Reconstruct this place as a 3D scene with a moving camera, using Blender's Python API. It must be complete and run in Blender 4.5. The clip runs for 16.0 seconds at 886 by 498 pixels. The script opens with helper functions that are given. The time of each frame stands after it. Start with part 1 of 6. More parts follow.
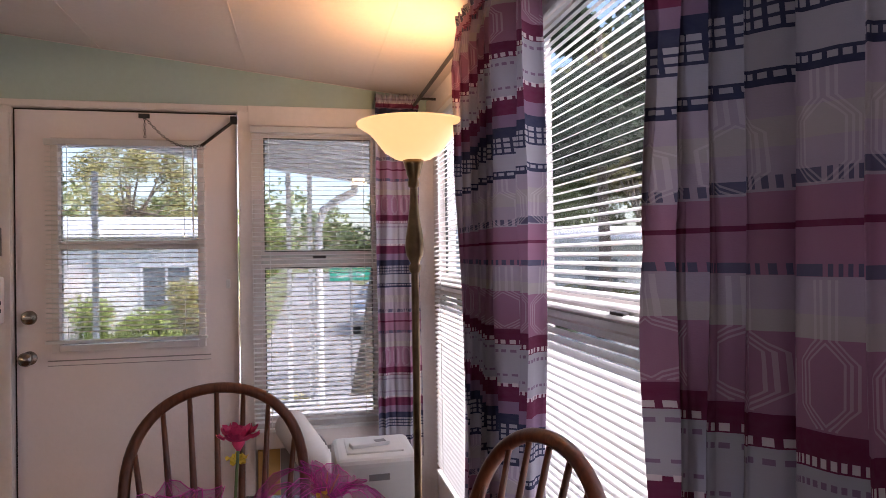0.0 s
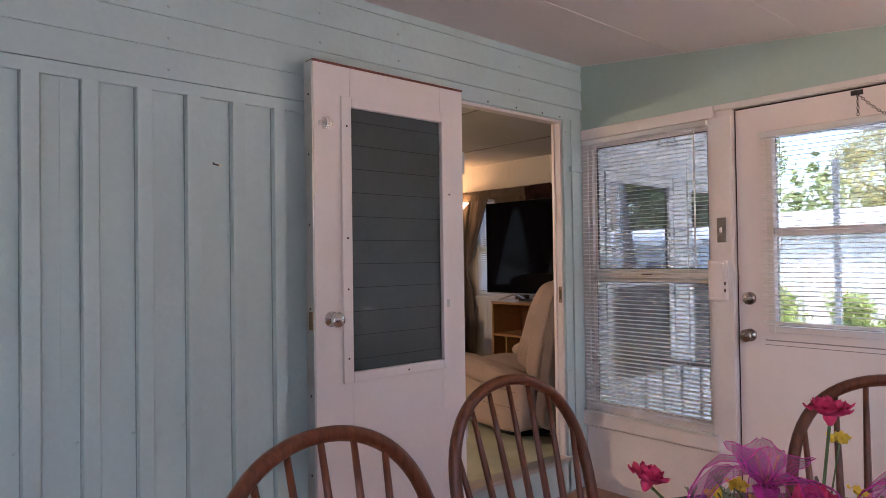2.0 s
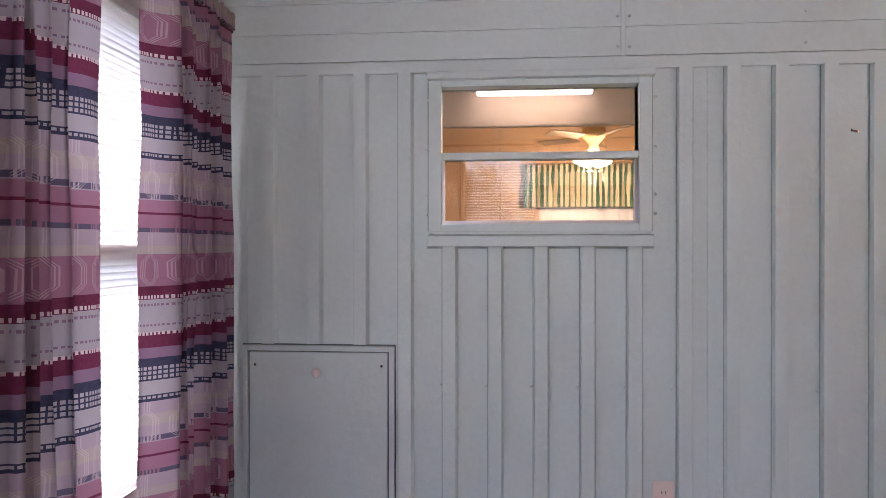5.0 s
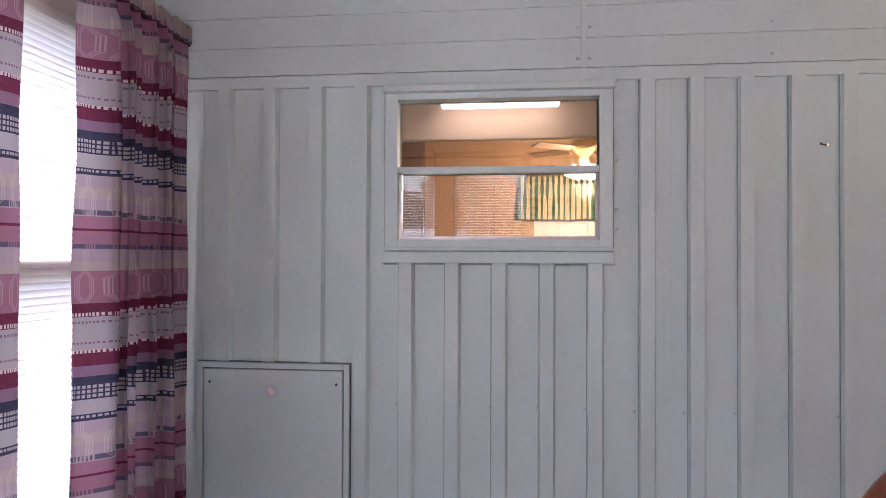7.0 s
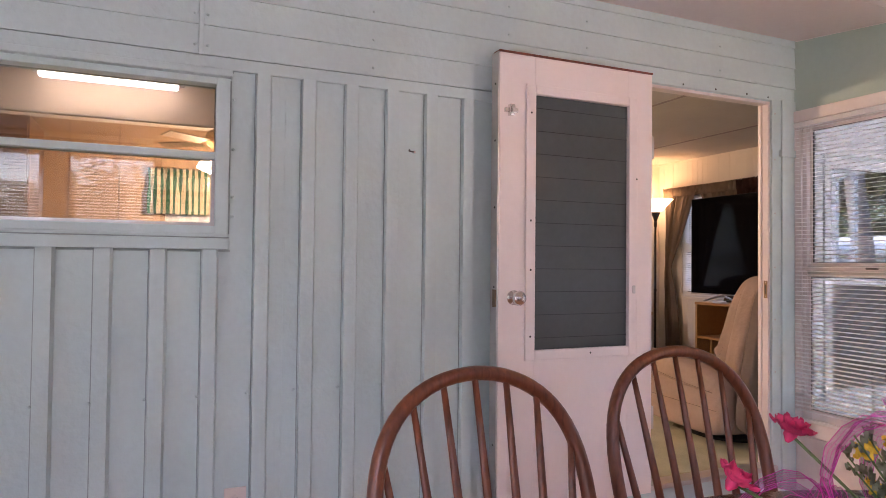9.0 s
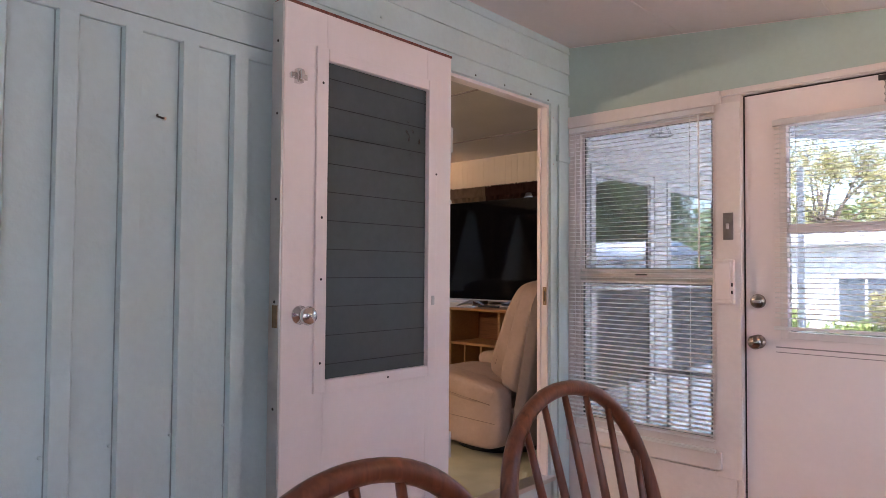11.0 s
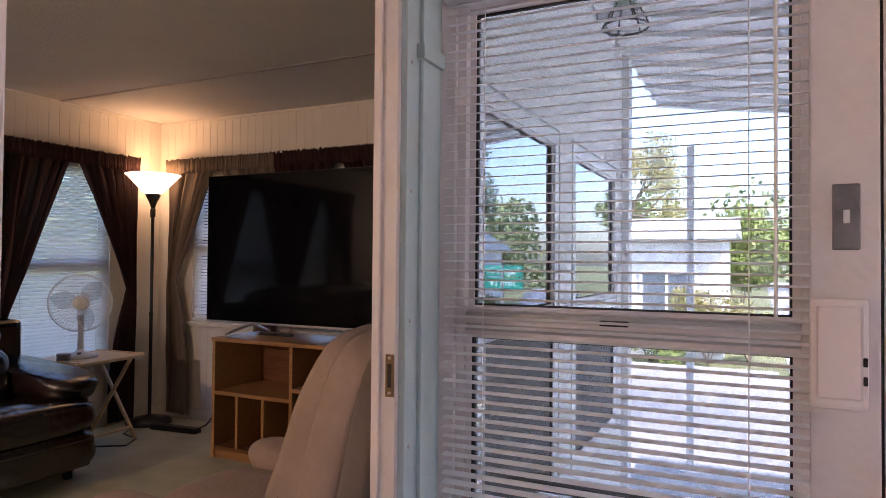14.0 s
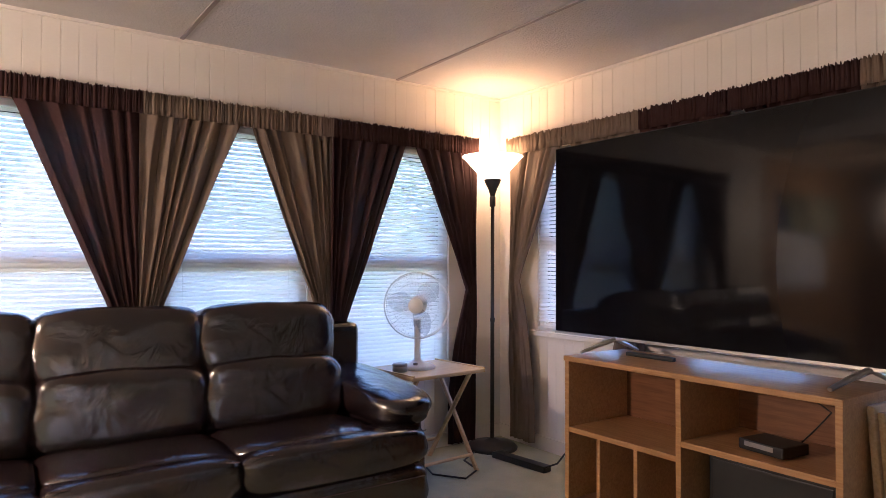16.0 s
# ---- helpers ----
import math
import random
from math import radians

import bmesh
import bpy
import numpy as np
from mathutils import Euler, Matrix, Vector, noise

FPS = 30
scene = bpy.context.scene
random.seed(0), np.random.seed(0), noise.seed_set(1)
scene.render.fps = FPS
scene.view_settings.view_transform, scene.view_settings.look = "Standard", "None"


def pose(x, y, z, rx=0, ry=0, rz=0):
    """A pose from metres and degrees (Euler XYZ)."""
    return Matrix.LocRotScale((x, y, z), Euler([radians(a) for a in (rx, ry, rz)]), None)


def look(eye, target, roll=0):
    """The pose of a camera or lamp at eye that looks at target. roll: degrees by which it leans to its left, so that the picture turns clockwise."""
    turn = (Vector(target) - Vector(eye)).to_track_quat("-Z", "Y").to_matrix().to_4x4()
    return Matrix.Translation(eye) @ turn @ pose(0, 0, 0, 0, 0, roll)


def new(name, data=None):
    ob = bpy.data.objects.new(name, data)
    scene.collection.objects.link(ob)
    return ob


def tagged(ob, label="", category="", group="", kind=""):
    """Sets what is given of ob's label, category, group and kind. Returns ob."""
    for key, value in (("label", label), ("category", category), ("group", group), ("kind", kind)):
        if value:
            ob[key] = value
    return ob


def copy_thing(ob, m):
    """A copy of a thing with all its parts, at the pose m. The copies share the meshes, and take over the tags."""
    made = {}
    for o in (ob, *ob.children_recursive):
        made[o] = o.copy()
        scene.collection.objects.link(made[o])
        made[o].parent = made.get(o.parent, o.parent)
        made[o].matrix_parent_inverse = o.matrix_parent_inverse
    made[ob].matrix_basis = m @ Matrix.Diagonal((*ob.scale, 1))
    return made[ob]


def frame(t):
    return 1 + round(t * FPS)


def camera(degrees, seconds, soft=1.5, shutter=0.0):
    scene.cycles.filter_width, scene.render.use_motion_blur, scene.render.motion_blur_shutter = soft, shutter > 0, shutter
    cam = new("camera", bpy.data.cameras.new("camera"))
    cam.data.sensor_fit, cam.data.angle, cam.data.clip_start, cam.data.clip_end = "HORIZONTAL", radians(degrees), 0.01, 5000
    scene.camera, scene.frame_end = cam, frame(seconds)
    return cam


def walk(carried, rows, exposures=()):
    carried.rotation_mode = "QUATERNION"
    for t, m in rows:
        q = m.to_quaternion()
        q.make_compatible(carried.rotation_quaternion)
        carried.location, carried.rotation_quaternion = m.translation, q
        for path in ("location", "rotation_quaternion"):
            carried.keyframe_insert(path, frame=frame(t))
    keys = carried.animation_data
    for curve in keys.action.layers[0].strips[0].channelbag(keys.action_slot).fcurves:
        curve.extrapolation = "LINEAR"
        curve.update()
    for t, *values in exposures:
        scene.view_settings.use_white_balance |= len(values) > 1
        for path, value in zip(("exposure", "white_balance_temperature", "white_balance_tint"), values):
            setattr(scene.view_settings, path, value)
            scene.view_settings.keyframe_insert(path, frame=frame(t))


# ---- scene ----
cam = camera(68.1, 16.0, soft=0.85)
# PATH
PATH = [
    (0, (2.094, 0.724, 1.352), (2.514, 2.679, 1.369), -0.9),
    (0.5, (2.166, 0.774, 1.319), (2.047, 2.77, 1.353), -0.9),
    (1, (2.227, 0.797, 1.332), (1.535, 2.673, 1.352), -0.9),
    (1.5, (2.275, 0.776, 1.306), (1.087, 2.385, 1.333), -0.9),
    (2, (2.32, 0.716, 1.313), (0.818, 2.037, 1.344), -0.8),
    (2.5, (2.33, 0.622, 1.315), (0.639, 1.69, 1.342), -0.5),
    (3, (2.357, 0.572, 1.298), (0.514, 1.35, 1.323), -0.3),
    (3.5, (2.377, 0.507, 1.285), (0.443, 1.017, 1.301), -0.1),
    (4, (2.403, 0.438, 1.274), (0.417, 0.679, 1.265), 0.1),
    (4.5, (2.409, 0.408, 1.264), (0.409, 0.402, 1.242), -0.0),
    (4.7, (2.413, 0.405, 1.262), (0.415, 0.318, 1.237), -0.1),
    (6.8, (2.34, 0.629, 1.276), (0.363, 0.328, 1.309), 0.5),
    (7, (2.334, 0.637, 1.286), (0.346, 0.416, 1.308), 0.2),
    (7.5, (2.362, 0.684, 1.297), (0.363, 0.734, 1.294), 0.5),
    (8, (2.375, 0.690, 1.264), (0.410, 1.053, 1.291), 0.4),
    (8.5, (2.435, 0.757, 1.238), (0.518, 1.326, 1.278), 0.7),
    (9, (2.444, 0.747, 1.221), (0.61, 1.543, 1.266), 0.6),
    (9.5, (2.417, 0.79, 1.219), (0.696, 1.809, 1.255), 0.6),
    (10, (2.315, 0.843, 1.194), (0.761, 2.102, 1.245), 0.4),
    (10.2, (2.269, 0.867, 1.196), (0.77, 2.19, 1.249), 0.4),
    (10.9, (1.955, 0.850, 1.225), (0.566, 2.289, 1.290), 0.4),
    (11.5, (1.500, 0.860, 1.275), (0.296, 2.440, 1.330), 0.5),
    (11.95, (1.330, 1.030, 1.320), (0.209, 2.680, 1.360), 0.6),
    (12.3, (1.329, 1.302, 1.348), (0.268, 2.997, 1.382), 0.6),
    (12.5, (1.243, 1.413, 1.366), (0.209, 3.124, 1.399), 0.6),
    (13, (1.043, 1.770, 1.397), (0.078, 3.520, 1.441), 0.2),
    (13.5, (0.898, 2.116, 1.413), (-0.027, 3.887, 1.42), 0.2),
    (14, (0.694, 2.437, 1.348), (-0.179, 4.235, 1.386), 0.5),
    (14.5, (0.49, 2.767, 1.32), (-0.404, 4.555, 1.351), 0.2),
    (15, (0.284, 2.983, 1.309), (-0.761, 4.688, 1.338), 0.0),
    (15.5, (0.084, 3.139, 1.314), (-1.26, 4.62, 1.345), -0.0),
    (16, (-0.127, 3.182, 1.299), (-1.759, 4.337, 1.343), 0.2),
]
walk(cam, [(t, look(eye, target, roll)) for t, eye, target, roll in PATH], [(0, 2.95, 6450, 19), (1.5, 3.52, 5950, 15), (3.5, 4.12, 6250, 21), (4.5, 4.18, 6450, 23), (7, 4.18, 6400, 25), (8, 4.33, 6500, 25), (10, 4.12, 6250, 21), (12.5, 3.88, 5800, 17), (14.5, 3.66, 5950, 23), (16, 4.8, 5350, 20)])

# ---- light ----
world = bpy.data.worlds.new("sky")
scene.world = world
world.use_nodes = True
wn = world.node_tree
sky = wn.nodes.new("ShaderNodeTexSky")
sky.sky_type = 'NISHITA'
sky.sun_disc = False
sky.sun_elevation = radians(52)
sky.sun_rotation = radians(128)
sky.air_density, sky.dust_density, sky.ozone_density = 1.0, 2.5, 1.0
wn.links.new(sky.outputs[0], wn.nodes["Background"].inputs[0])
wn.nodes["Background"].inputs[1].default_value = 0.15
sun_data = bpy.data.lights.new("sun", 'SUN')
sun_data.energy, sun_data.angle, sun_data.color = 2.0, radians(12), (1.0, 0.97, 0.93)
sun = new("sun", sun_data)
sun.matrix_world = look((0, 0, 30), (0 - 30 * math.cos(radians(52)) / math.sin(radians(52)) * math.sin(radians(128)), -30 * math.cos(radians(52)) / math.sin(radians(52)) * math.cos(radians(128)), 0))


def bulb(name, at, watts, radius, color):
    d = bpy.data.lights.new(name, 'POINT')
    d.energy, d.shadow_soft_size, d.color = watts, radius, color
    o = new(name, d)
    o.location = at
    return o


WARM = (1.0, 0.60, 0.28)
bulb("floor_lamp_bulb", (2.452, 2.83, 1.81), 1.05, 0.05, WARM)
bulb("torchiere_bulb", (-3.17, 5.70, 1.98), 0.18, 0.05, (1.0, 0.52, 0.19))
bulb("kitchen_fan_bulb", (-2.42, 1.12, 1.78), 9, 0.08, (1.0, 0.72, 0.45))

# ---- materials ----


def mat(name, color, rough=0.6, metal=0.0, var=0.12, scale=6.0, bump=0.0, bscale=60.0, spec=0.5, fine=40.0, trans=0.0, emit=None, power=0.0):
    """A painted or plain surface: colour that drifts at two scales, with fine relief."""
    m = bpy.data.materials.new(name)
    m.use_nodes = True
    nt = m.node_tree
    b = nt.nodes["Principled BSDF"]
    b.inputs["Roughness"].default_value = rough
    b.inputs["Metallic"].default_value = metal
    b.inputs["Specular IOR Level"].default_value = spec
    b.inputs["Transmission Weight"].default_value = trans
    tc = nt.nodes.new("ShaderNodeTexCoord")
    n1, n2 = nt.nodes.new("ShaderNodeTexNoise"), nt.nodes.new("ShaderNodeTexNoise")
    n1.inputs["Scale"].default_value, n2.inputs["Scale"].default_value = scale, fine
    n1.inputs["Detail"].default_value = 4
    mixf = nt.nodes.new("ShaderNodeMath")
    mixf.operation = 'MULTIPLY_ADD'
    nt.links.new(tc.outputs["Object"], n1.inputs[0])
    nt.links.new(tc.outputs["Object"], n2.inputs[0])
    nt.links.new(n2.outputs[0], mixf.inputs[0])
    mixf.inputs[1].default_value = 0.4
    nt.links.new(n1.outputs[0], mixf.inputs[2])
    ramp = nt.nodes.new("ShaderNodeValToRGB")
    ramp.color_ramp.elements[0].position, ramp.color_ramp.elements[1].position = 0.35, 1.05
    ramp.color_ramp.elements[0].color = (*[c * (1 - var) for c in color], 1)
    ramp.color_ramp.elements[1].color = (*[min(1, c * (1 + var)) for c in color], 1)
    nt.links.new(mixf.outputs[0], ramp.inputs[0])
    nt.links.new(ramp.outputs[0], b.inputs["Base Color"])
    if bump:
        bn, nb = nt.nodes.new("ShaderNodeBump"), nt.nodes.new("ShaderNodeTexNoise")
        nb.inputs["Scale"].default_value = bscale
        bn.inputs["Strength"].default_value, bn.inputs["Distance"].default_value = bump, 0.01
        nt.links.new(tc.outputs["Object"], nb.inputs[0])
        nt.links.new(nb.outputs[0], bn.inputs["Height"])
        nt.links.new(bn.outputs[0], b.inputs["Normal"])
    if emit:
        b.inputs["Emission Color"].default_value = (*emit, 1)
        b.inputs["Emission Strength"].default_value = power
    return m


def wood(name, dark, light, rough=0.4, scale=3.0, stretch=(1, 1, 0.08)):
    """Stained wood with a long grain along one axis of the object."""
    m = mat(name, light, rough)
    nt = m.node_tree
    b = nt.nodes["Principled BSDF"]
    tc, mp = nt.nodes.new("ShaderNodeTexCoord"), nt.nodes.new("ShaderNodeMapping")
    mp.inputs["Scale"].default_value = [s * 30 for s in stretch]
    n = nt.nodes.new("ShaderNodeTexNoise")
    n.inputs["Scale"].default_value, n.inputs["Detail"].default_value, n.inputs["Distortion"].default_value = scale, 6, 0.6
    r = nt.nodes.new("ShaderNodeValToRGB")
    r.color_ramp.elements[0].position, r.color_ramp.elements[1].position = 0.3, 0.72
    r.color_ramp.elements[0].color, r.color_ramp.elements[1].color = (*dark, 1), (*light, 1)
    nt.links.new(tc.outputs["Object"], mp.inputs[0])
    nt.links.new(mp.outputs[0], n.inputs[0])
    nt.links.new(n.outputs[0], r.inputs[0])
    nt.links.new(r.outputs[0], b.inputs["Base Color"])
    bn = nt.nodes.new("ShaderNodeBump")
    bn.inputs["Strength"].default_value, bn.inputs["Distance"].default_value = 0.15, 0.003
    nt.links.new(n.outputs[0], bn.inputs["Height"])
    nt.links.new(bn.outputs[0], b.inputs["Normal"])
    return m


def pane_glass(name, tint=(1, 1, 1), gloss=0.08):
    m = bpy.data.materials.new(name)
    m.use_nodes = True
    nt = m.node_tree
    nt.nodes.remove(nt.nodes["Principled BSDF"])
    t, g, mx = nt.nodes.new("ShaderNodeBsdfTransparent"), nt.nodes.new("ShaderNodeBsdfGlossy"), nt.nodes.new("ShaderNodeMixShader")
    t.inputs[0].default_value = (*tint, 1)
    g.inputs["Roughness"].default_value = 0.02
    mx.inputs[0].default_value = gloss
    nt.links.new(t.outputs[0], mx.inputs[1])
    nt.links.new(g.outputs[0], mx.inputs[2])
    nt.links.new(mx.outputs[0], nt.nodes["Material Output"].inputs[0])
    return m


def cloth(name, build, rough=0.9, through_light=0.35, sheer=0.0):
    """Fabric: part of the light goes through. build(nodes, links, uv) gives the colour socket."""
    m = bpy.data.materials.new(name)
    m.use_nodes = True
    nt = m.node_tree
    b = nt.nodes["Principled BSDF"]
    b.inputs["Roughness"].default_value = rough
    b.inputs["Specular IOR Level"].default_value = 0.15
    tr, mx = nt.nodes.new("ShaderNodeBsdfTranslucent"), nt.nodes.new("ShaderNodeMixShader")
    uv = nt.nodes.new("ShaderNodeTexCoord").outputs["UV"]
    col = build(nt, uv)
    nt.links.new(col, b.inputs["Base Color"])
    nt.links.new(col, tr.inputs[0])
    mx.inputs[0].default_value = through_light
    nt.links.new(b.outputs[0], mx.inputs[1])
    nt.links.new(tr.outputs[0], mx.inputs[2])
    out = mx.outputs[0]
    if sheer:
        cl, my = nt.nodes.new("ShaderNodeBsdfTransparent"), nt.nodes.new("ShaderNodeMixShader")
        my.inputs[0].default_value = sheer
        nt.links.new(out, my.inputs[1])
        nt.links.new(cl.outputs[0], my.inputs[2])
        out = my.outputs[0]
    nt.links.new(out, nt.nodes["Material Output"].inputs[0])
    wv, bn = nt.nodes.new("ShaderNodeTexNoise"), nt.nodes.new("ShaderNodeBump")
    wv.inputs["Scale"].default_value = 500
    bn.inputs["Strength"].default_value, bn.inputs["Distance"].default_value = 0.2, 0.002
    nt.links.new(uv, wv.inputs[0])
    nt.links.new(wv.outputs[0], bn.inputs["Height"])
    nt.links.new(bn.outputs[0], b.inputs["Normal"])
    return m


def sums(nt, op, a, b=None, c=None):
    n = nt.nodes.new("ShaderNodeMath")
    n.operation = op
    for i, v in enumerate((a, b, c)):
        if v is None:
            continue
        if isinstance(v, (int, float)):
            n.inputs[i].default_value = v
        else:
            nt.links.new(v, n.inputs[i])
    return n.outputs[0]


def blend(nt, f, a, b):
    n = nt.nodes.new("ShaderNodeMix")
    n.data_type = 'RGBA'
    for s, v in ((n.inputs[0], f), (n.inputs[6], a), (n.inputs[7], b)):
        if isinstance(v, (tuple, float, int)):
            s.default_value = (*v, 1) if isinstance(v, tuple) else v
        else:
            nt.links.new(v, s)
    return n.outputs[2]


def stripes(nt, uv):
    """Woven bands of mauve, burgundy and navy with dotted rows and linked octagons; u, v in metres."""
    sep = nt.nodes.new("ShaderNodeSeparateXYZ")
    nt.links.new(uv, sep.inputs[0])
    u, v = sep.outputs[0], sep.outputs[1]
    f = sums(nt, 'FRACT', sums(nt, 'ADD', sums(nt, 'MULTIPLY', v, -1 / .70), 3.30))
    ramp = nt.nodes.new("ShaderNodeValToRGB")
    cr = ramp.color_ramp
    cr.interpolation = 'CONSTANT'
    grey, cream, mauve, rose, burg, navy, lilac = (.42, .40, .46), (.45, .40, .40), (.24, .15, .24), (.35, .17, .26), (.15, .015, .06), (.028, .036, .085), (.42, .35, .43)
    bands = [(0, navy), (.09, grey), (.152, navy), (.176, lilac), (.23, cream), (.275, lilac), (.345, rose), (.48, lilac), (.535, cream), (.57, rose), (.70, burg), (.757, grey), (.892, burg), (.955, mauve)]
    while len(cr.elements) < len(bands):
        cr.elements.new(0.99)
    for e, (p, c) in zip(cr.elements, bands):
        e.position, e.color = p, (*c, 1)
    nt.links.new(f, ramp.inputs[0])

    def row(lo, hi):
        return sums(nt, 'MULTIPLY', sums(nt, 'GREATER_THAN', f, lo), sums(nt, 'LESS_THAN', f, hi))

    def dots(per, duty):
        return sums(nt, 'LESS_THAN', sums(nt, 'FRACT', sums(nt, 'DIVIDE', u, per)), duty)

    def either(*rows):
        r = rows[0]
        for q in rows[1:]:
            r = sums(nt, 'MAXIMUM', r, q)
        return r
    col = ramp.outputs[0]
    checks = either(row(.036, .049), row(.055, .068), row(.074, .087), row(.158, .168))
    col = blend(nt, sums(nt, 'MULTIPLY', checks, dots(.0125, .68)), col, grey)
    col = blend(nt, sums(nt, 'MULTIPLY', either(row(.741, .755), row(.892, .905)), dots(.011, .6)), col, (.68, .60, .62))
    col = blend(nt, sums(nt, 'MULTIPLY', either(row(.775, .785), row(.86, .868)), dots(.011, .6)), col, mauve)
    col = blend(nt, sums(nt, 'MULTIPLY', either(row(.322, .343), row(.462, .480)), sums(nt, 'MAXIMUM', dots(.085, .42), dots(.0095, .5))), col, (.10, .10, .17))
    col = blend(nt, row(.398, .408), col, burg)
    # octagons drawn by three lines that part and meet again
    d = sums(nt, 'MULTIPLY', sums(nt, 'ABSOLUTE', sums(nt, 'SUBTRACT', sums(nt, 'FRACT', sums(nt, 'DIVIDE', u, .088)), .5)), .088)
    for mid, lo, hi in ((.635, .485, .70), (.285, .18, .345)):
        away = sums(nt, 'MULTIPLY', sums(nt, 'ABSOLUTE', sums(nt, 'SUBTRACT', f, mid)), .70)
        edge = sums(nt, 'MAXIMUM', sums(nt, 'SUBTRACT', .034, sums(nt, 'MAXIMUM', sums(nt, 'SUBTRACT', away, .022), 0)), .012)
        off = sums(nt, 'SUBTRACT', edge, d)
        inside = sums(nt, 'MULTIPLY', sums(nt, 'GREATER_THAN', off, 0), sums(nt, 'LESS_THAN', off, .0175))
        line = sums(nt, 'MULTIPLY', inside, sums(nt, 'LESS_THAN', sums(nt, 'FRACT', sums(nt, 'DIVIDE', off, .0066)), .45))
        col = blend(nt, sums(nt, 'MULTIPLY', sums(nt, 'MULTIPLY', line, row(lo, hi)), .4), col, (.68, .62, .66))
    n = nt.nodes.new("ShaderNodeTexNoise")
    n.inputs["Scale"].default_value = 90
    nt.links.new(uv, n.inputs[0])
    return blend(nt, sums(nt, 'MULTIPLY', n.outputs[0], .15), col, (.30, .26, .30))


def plain_cloth(c, c2):
    def build(nt, uv):
        n = nt.nodes.new("ShaderNodeTexNoise")
        n.inputs["Scale"].default_value = 12
        nt.links.new(uv, n.inputs[0])
        return blend(nt, n.outputs[0], c, c2)
    return build


def valance_print(nt, uv):
    sep = nt.nodes.new("ShaderNodeSeparateXYZ")
    nt.links.new(uv, sep.inputs[0])
    s = sums(nt, 'LESS_THAN', sums(nt, 'FRACT', sums(nt, 'DIVIDE', sep.outputs[0], .09)), .45)
    return blend(nt, s, (.62, .55, .42), (.06, .16, .11))


def leather(name, c):
    """Dark soft leather: fine grain, and long shallow creases."""
    m = mat(name, c, 0.2, var=0.3, scale=5, spec=0.95)
    nt = m.node_tree
    b = nt.nodes["Principled BSDF"]
    tc, mp = nt.nodes.new("ShaderNodeTexCoord"), nt.nodes.new("ShaderNodeMapping")
    mp.inputs["Scale"].default_value = (4, 8, 5)
    n1, n2 = nt.nodes.new("ShaderNodeTexNoise"), nt.nodes.new("ShaderNodeTexNoise")
    n1.inputs["Scale"].default_value, n1.inputs["Detail"].default_value, n1.inputs["Distortion"].default_value = 1.0, 3, 1.4
    n2.inputs["Scale"].default_value = 260
    nt.links.new(tc.outputs["Object"], mp.inputs[0])
    nt.links.new(mp.outputs[0], n1.inputs[0])
    nt.links.new(tc.outputs["Object"], n2.inputs[0])
    b1, b2 = nt.nodes.new("ShaderNodeBump"), nt.nodes.new("ShaderNodeBump")
    b1.inputs["Strength"].default_value, b1.inputs["Distance"].default_value = 0.4, 0.022
    b2.inputs["Strength"].default_value, b2.inputs["Distance"].default_value = 0.25, 0.002
    nt.links.new(n1.outputs[0], b1.inputs["Height"])
    nt.links.new(n2.outputs[0], b2.inputs["Height"])
    nt.links.new(b1.outputs[0], b2.inputs["Normal"])
    nt.links.new(b2.outputs[0], b.inputs["Normal"])
    return m


M_SIDING = mat("siding_paint", (0.53, 0.645, 0.65), 0.58, var=0.08, scale=2.5, bump=0.2, bscale=45)
# darker siding tone that paints the shadow beside ribs and frame edges
M_SHADOWLINE = mat("siding_shadow_tone", (0.30, 0.37, 0.37), 0.8, var=0.4, scale=9)
# dark tone that paints the shade in the access panel's gaps
M_GAPSHADOW = mat("gap_shadow_tone", (0.12, 0.145, 0.15), 0.8, var=0.3, scale=9)
M_SAGE = mat("sage_wall_paint", (0.40, 0.51, 0.47), 0.6, var=0.07, scale=2, bump=0.1)
M_TRIM = mat("cream_trim_paint", (0.74, 0.68, 0.66), 0.5, var=0.07, scale=5, bump=0.1)
M_DOORWHITE = mat("door_paint", (0.82, 0.74, 0.72), 0.4, var=0.04, scale=3, bump=0.06)
M_SUNCEIL = mat("sunroom_ceiling_paint", (0.68, 0.62, 0.60), 0.7, var=0.06, scale=1.5, bump=0.1)
M_SLAT = cloth("blind_slat", plain_cloth((.82, .81, .80), (.84, .83, .82)), rough=.4, through_light=.44)
M_SLATWIDE = cloth("wide_blind_slat", plain_cloth((.70, .69, .70), (.74, .73, .74)), rough=.4, through_light=.26)
M_SLATDENSE = cloth("dense_blind_slat", plain_cloth((.72, .71, .71), (.75, .74, .74)), rough=.4, through_light=.2)
M_ALU = mat("aluminium", (0.55, 0.54, 0.53), 0.38, metal=0.85, var=0.1, bump=0.05)
M_CHROME = mat("chrome", (0.72, 0.70, 0.68), 0.12, metal=1.0, var=0.04)
M_NICKEL = mat("dull_nickel", (0.30, 0.27, 0.25), 0.25, metal=1.0, var=0.15, scale=20)
M_PEWTER = mat("tarnished_plate", (0.20, 0.18, 0.17), 0.4, metal=0.6, var=0.25, scale=20)
M_DARKMETAL = mat("dark_metal", (0.035, 0.03, 0.03), 0.4, metal=0.4, var=0.2)
M_BRONZE = mat("antique_brass", (0.22, 0.15, 0.085), 0.32, metal=0.85, var=0.3, scale=20)
M_SCREEN = mat("door_mesh_panel", (0.088, 0.106, 0.110), 0.24, var=0.15, scale=3, spec=0.45)
scr = M_SCREEN.node_tree
see, both = scr.nodes.new("ShaderNodeBsdfTransparent"), scr.nodes.new("ShaderNodeMixShader")
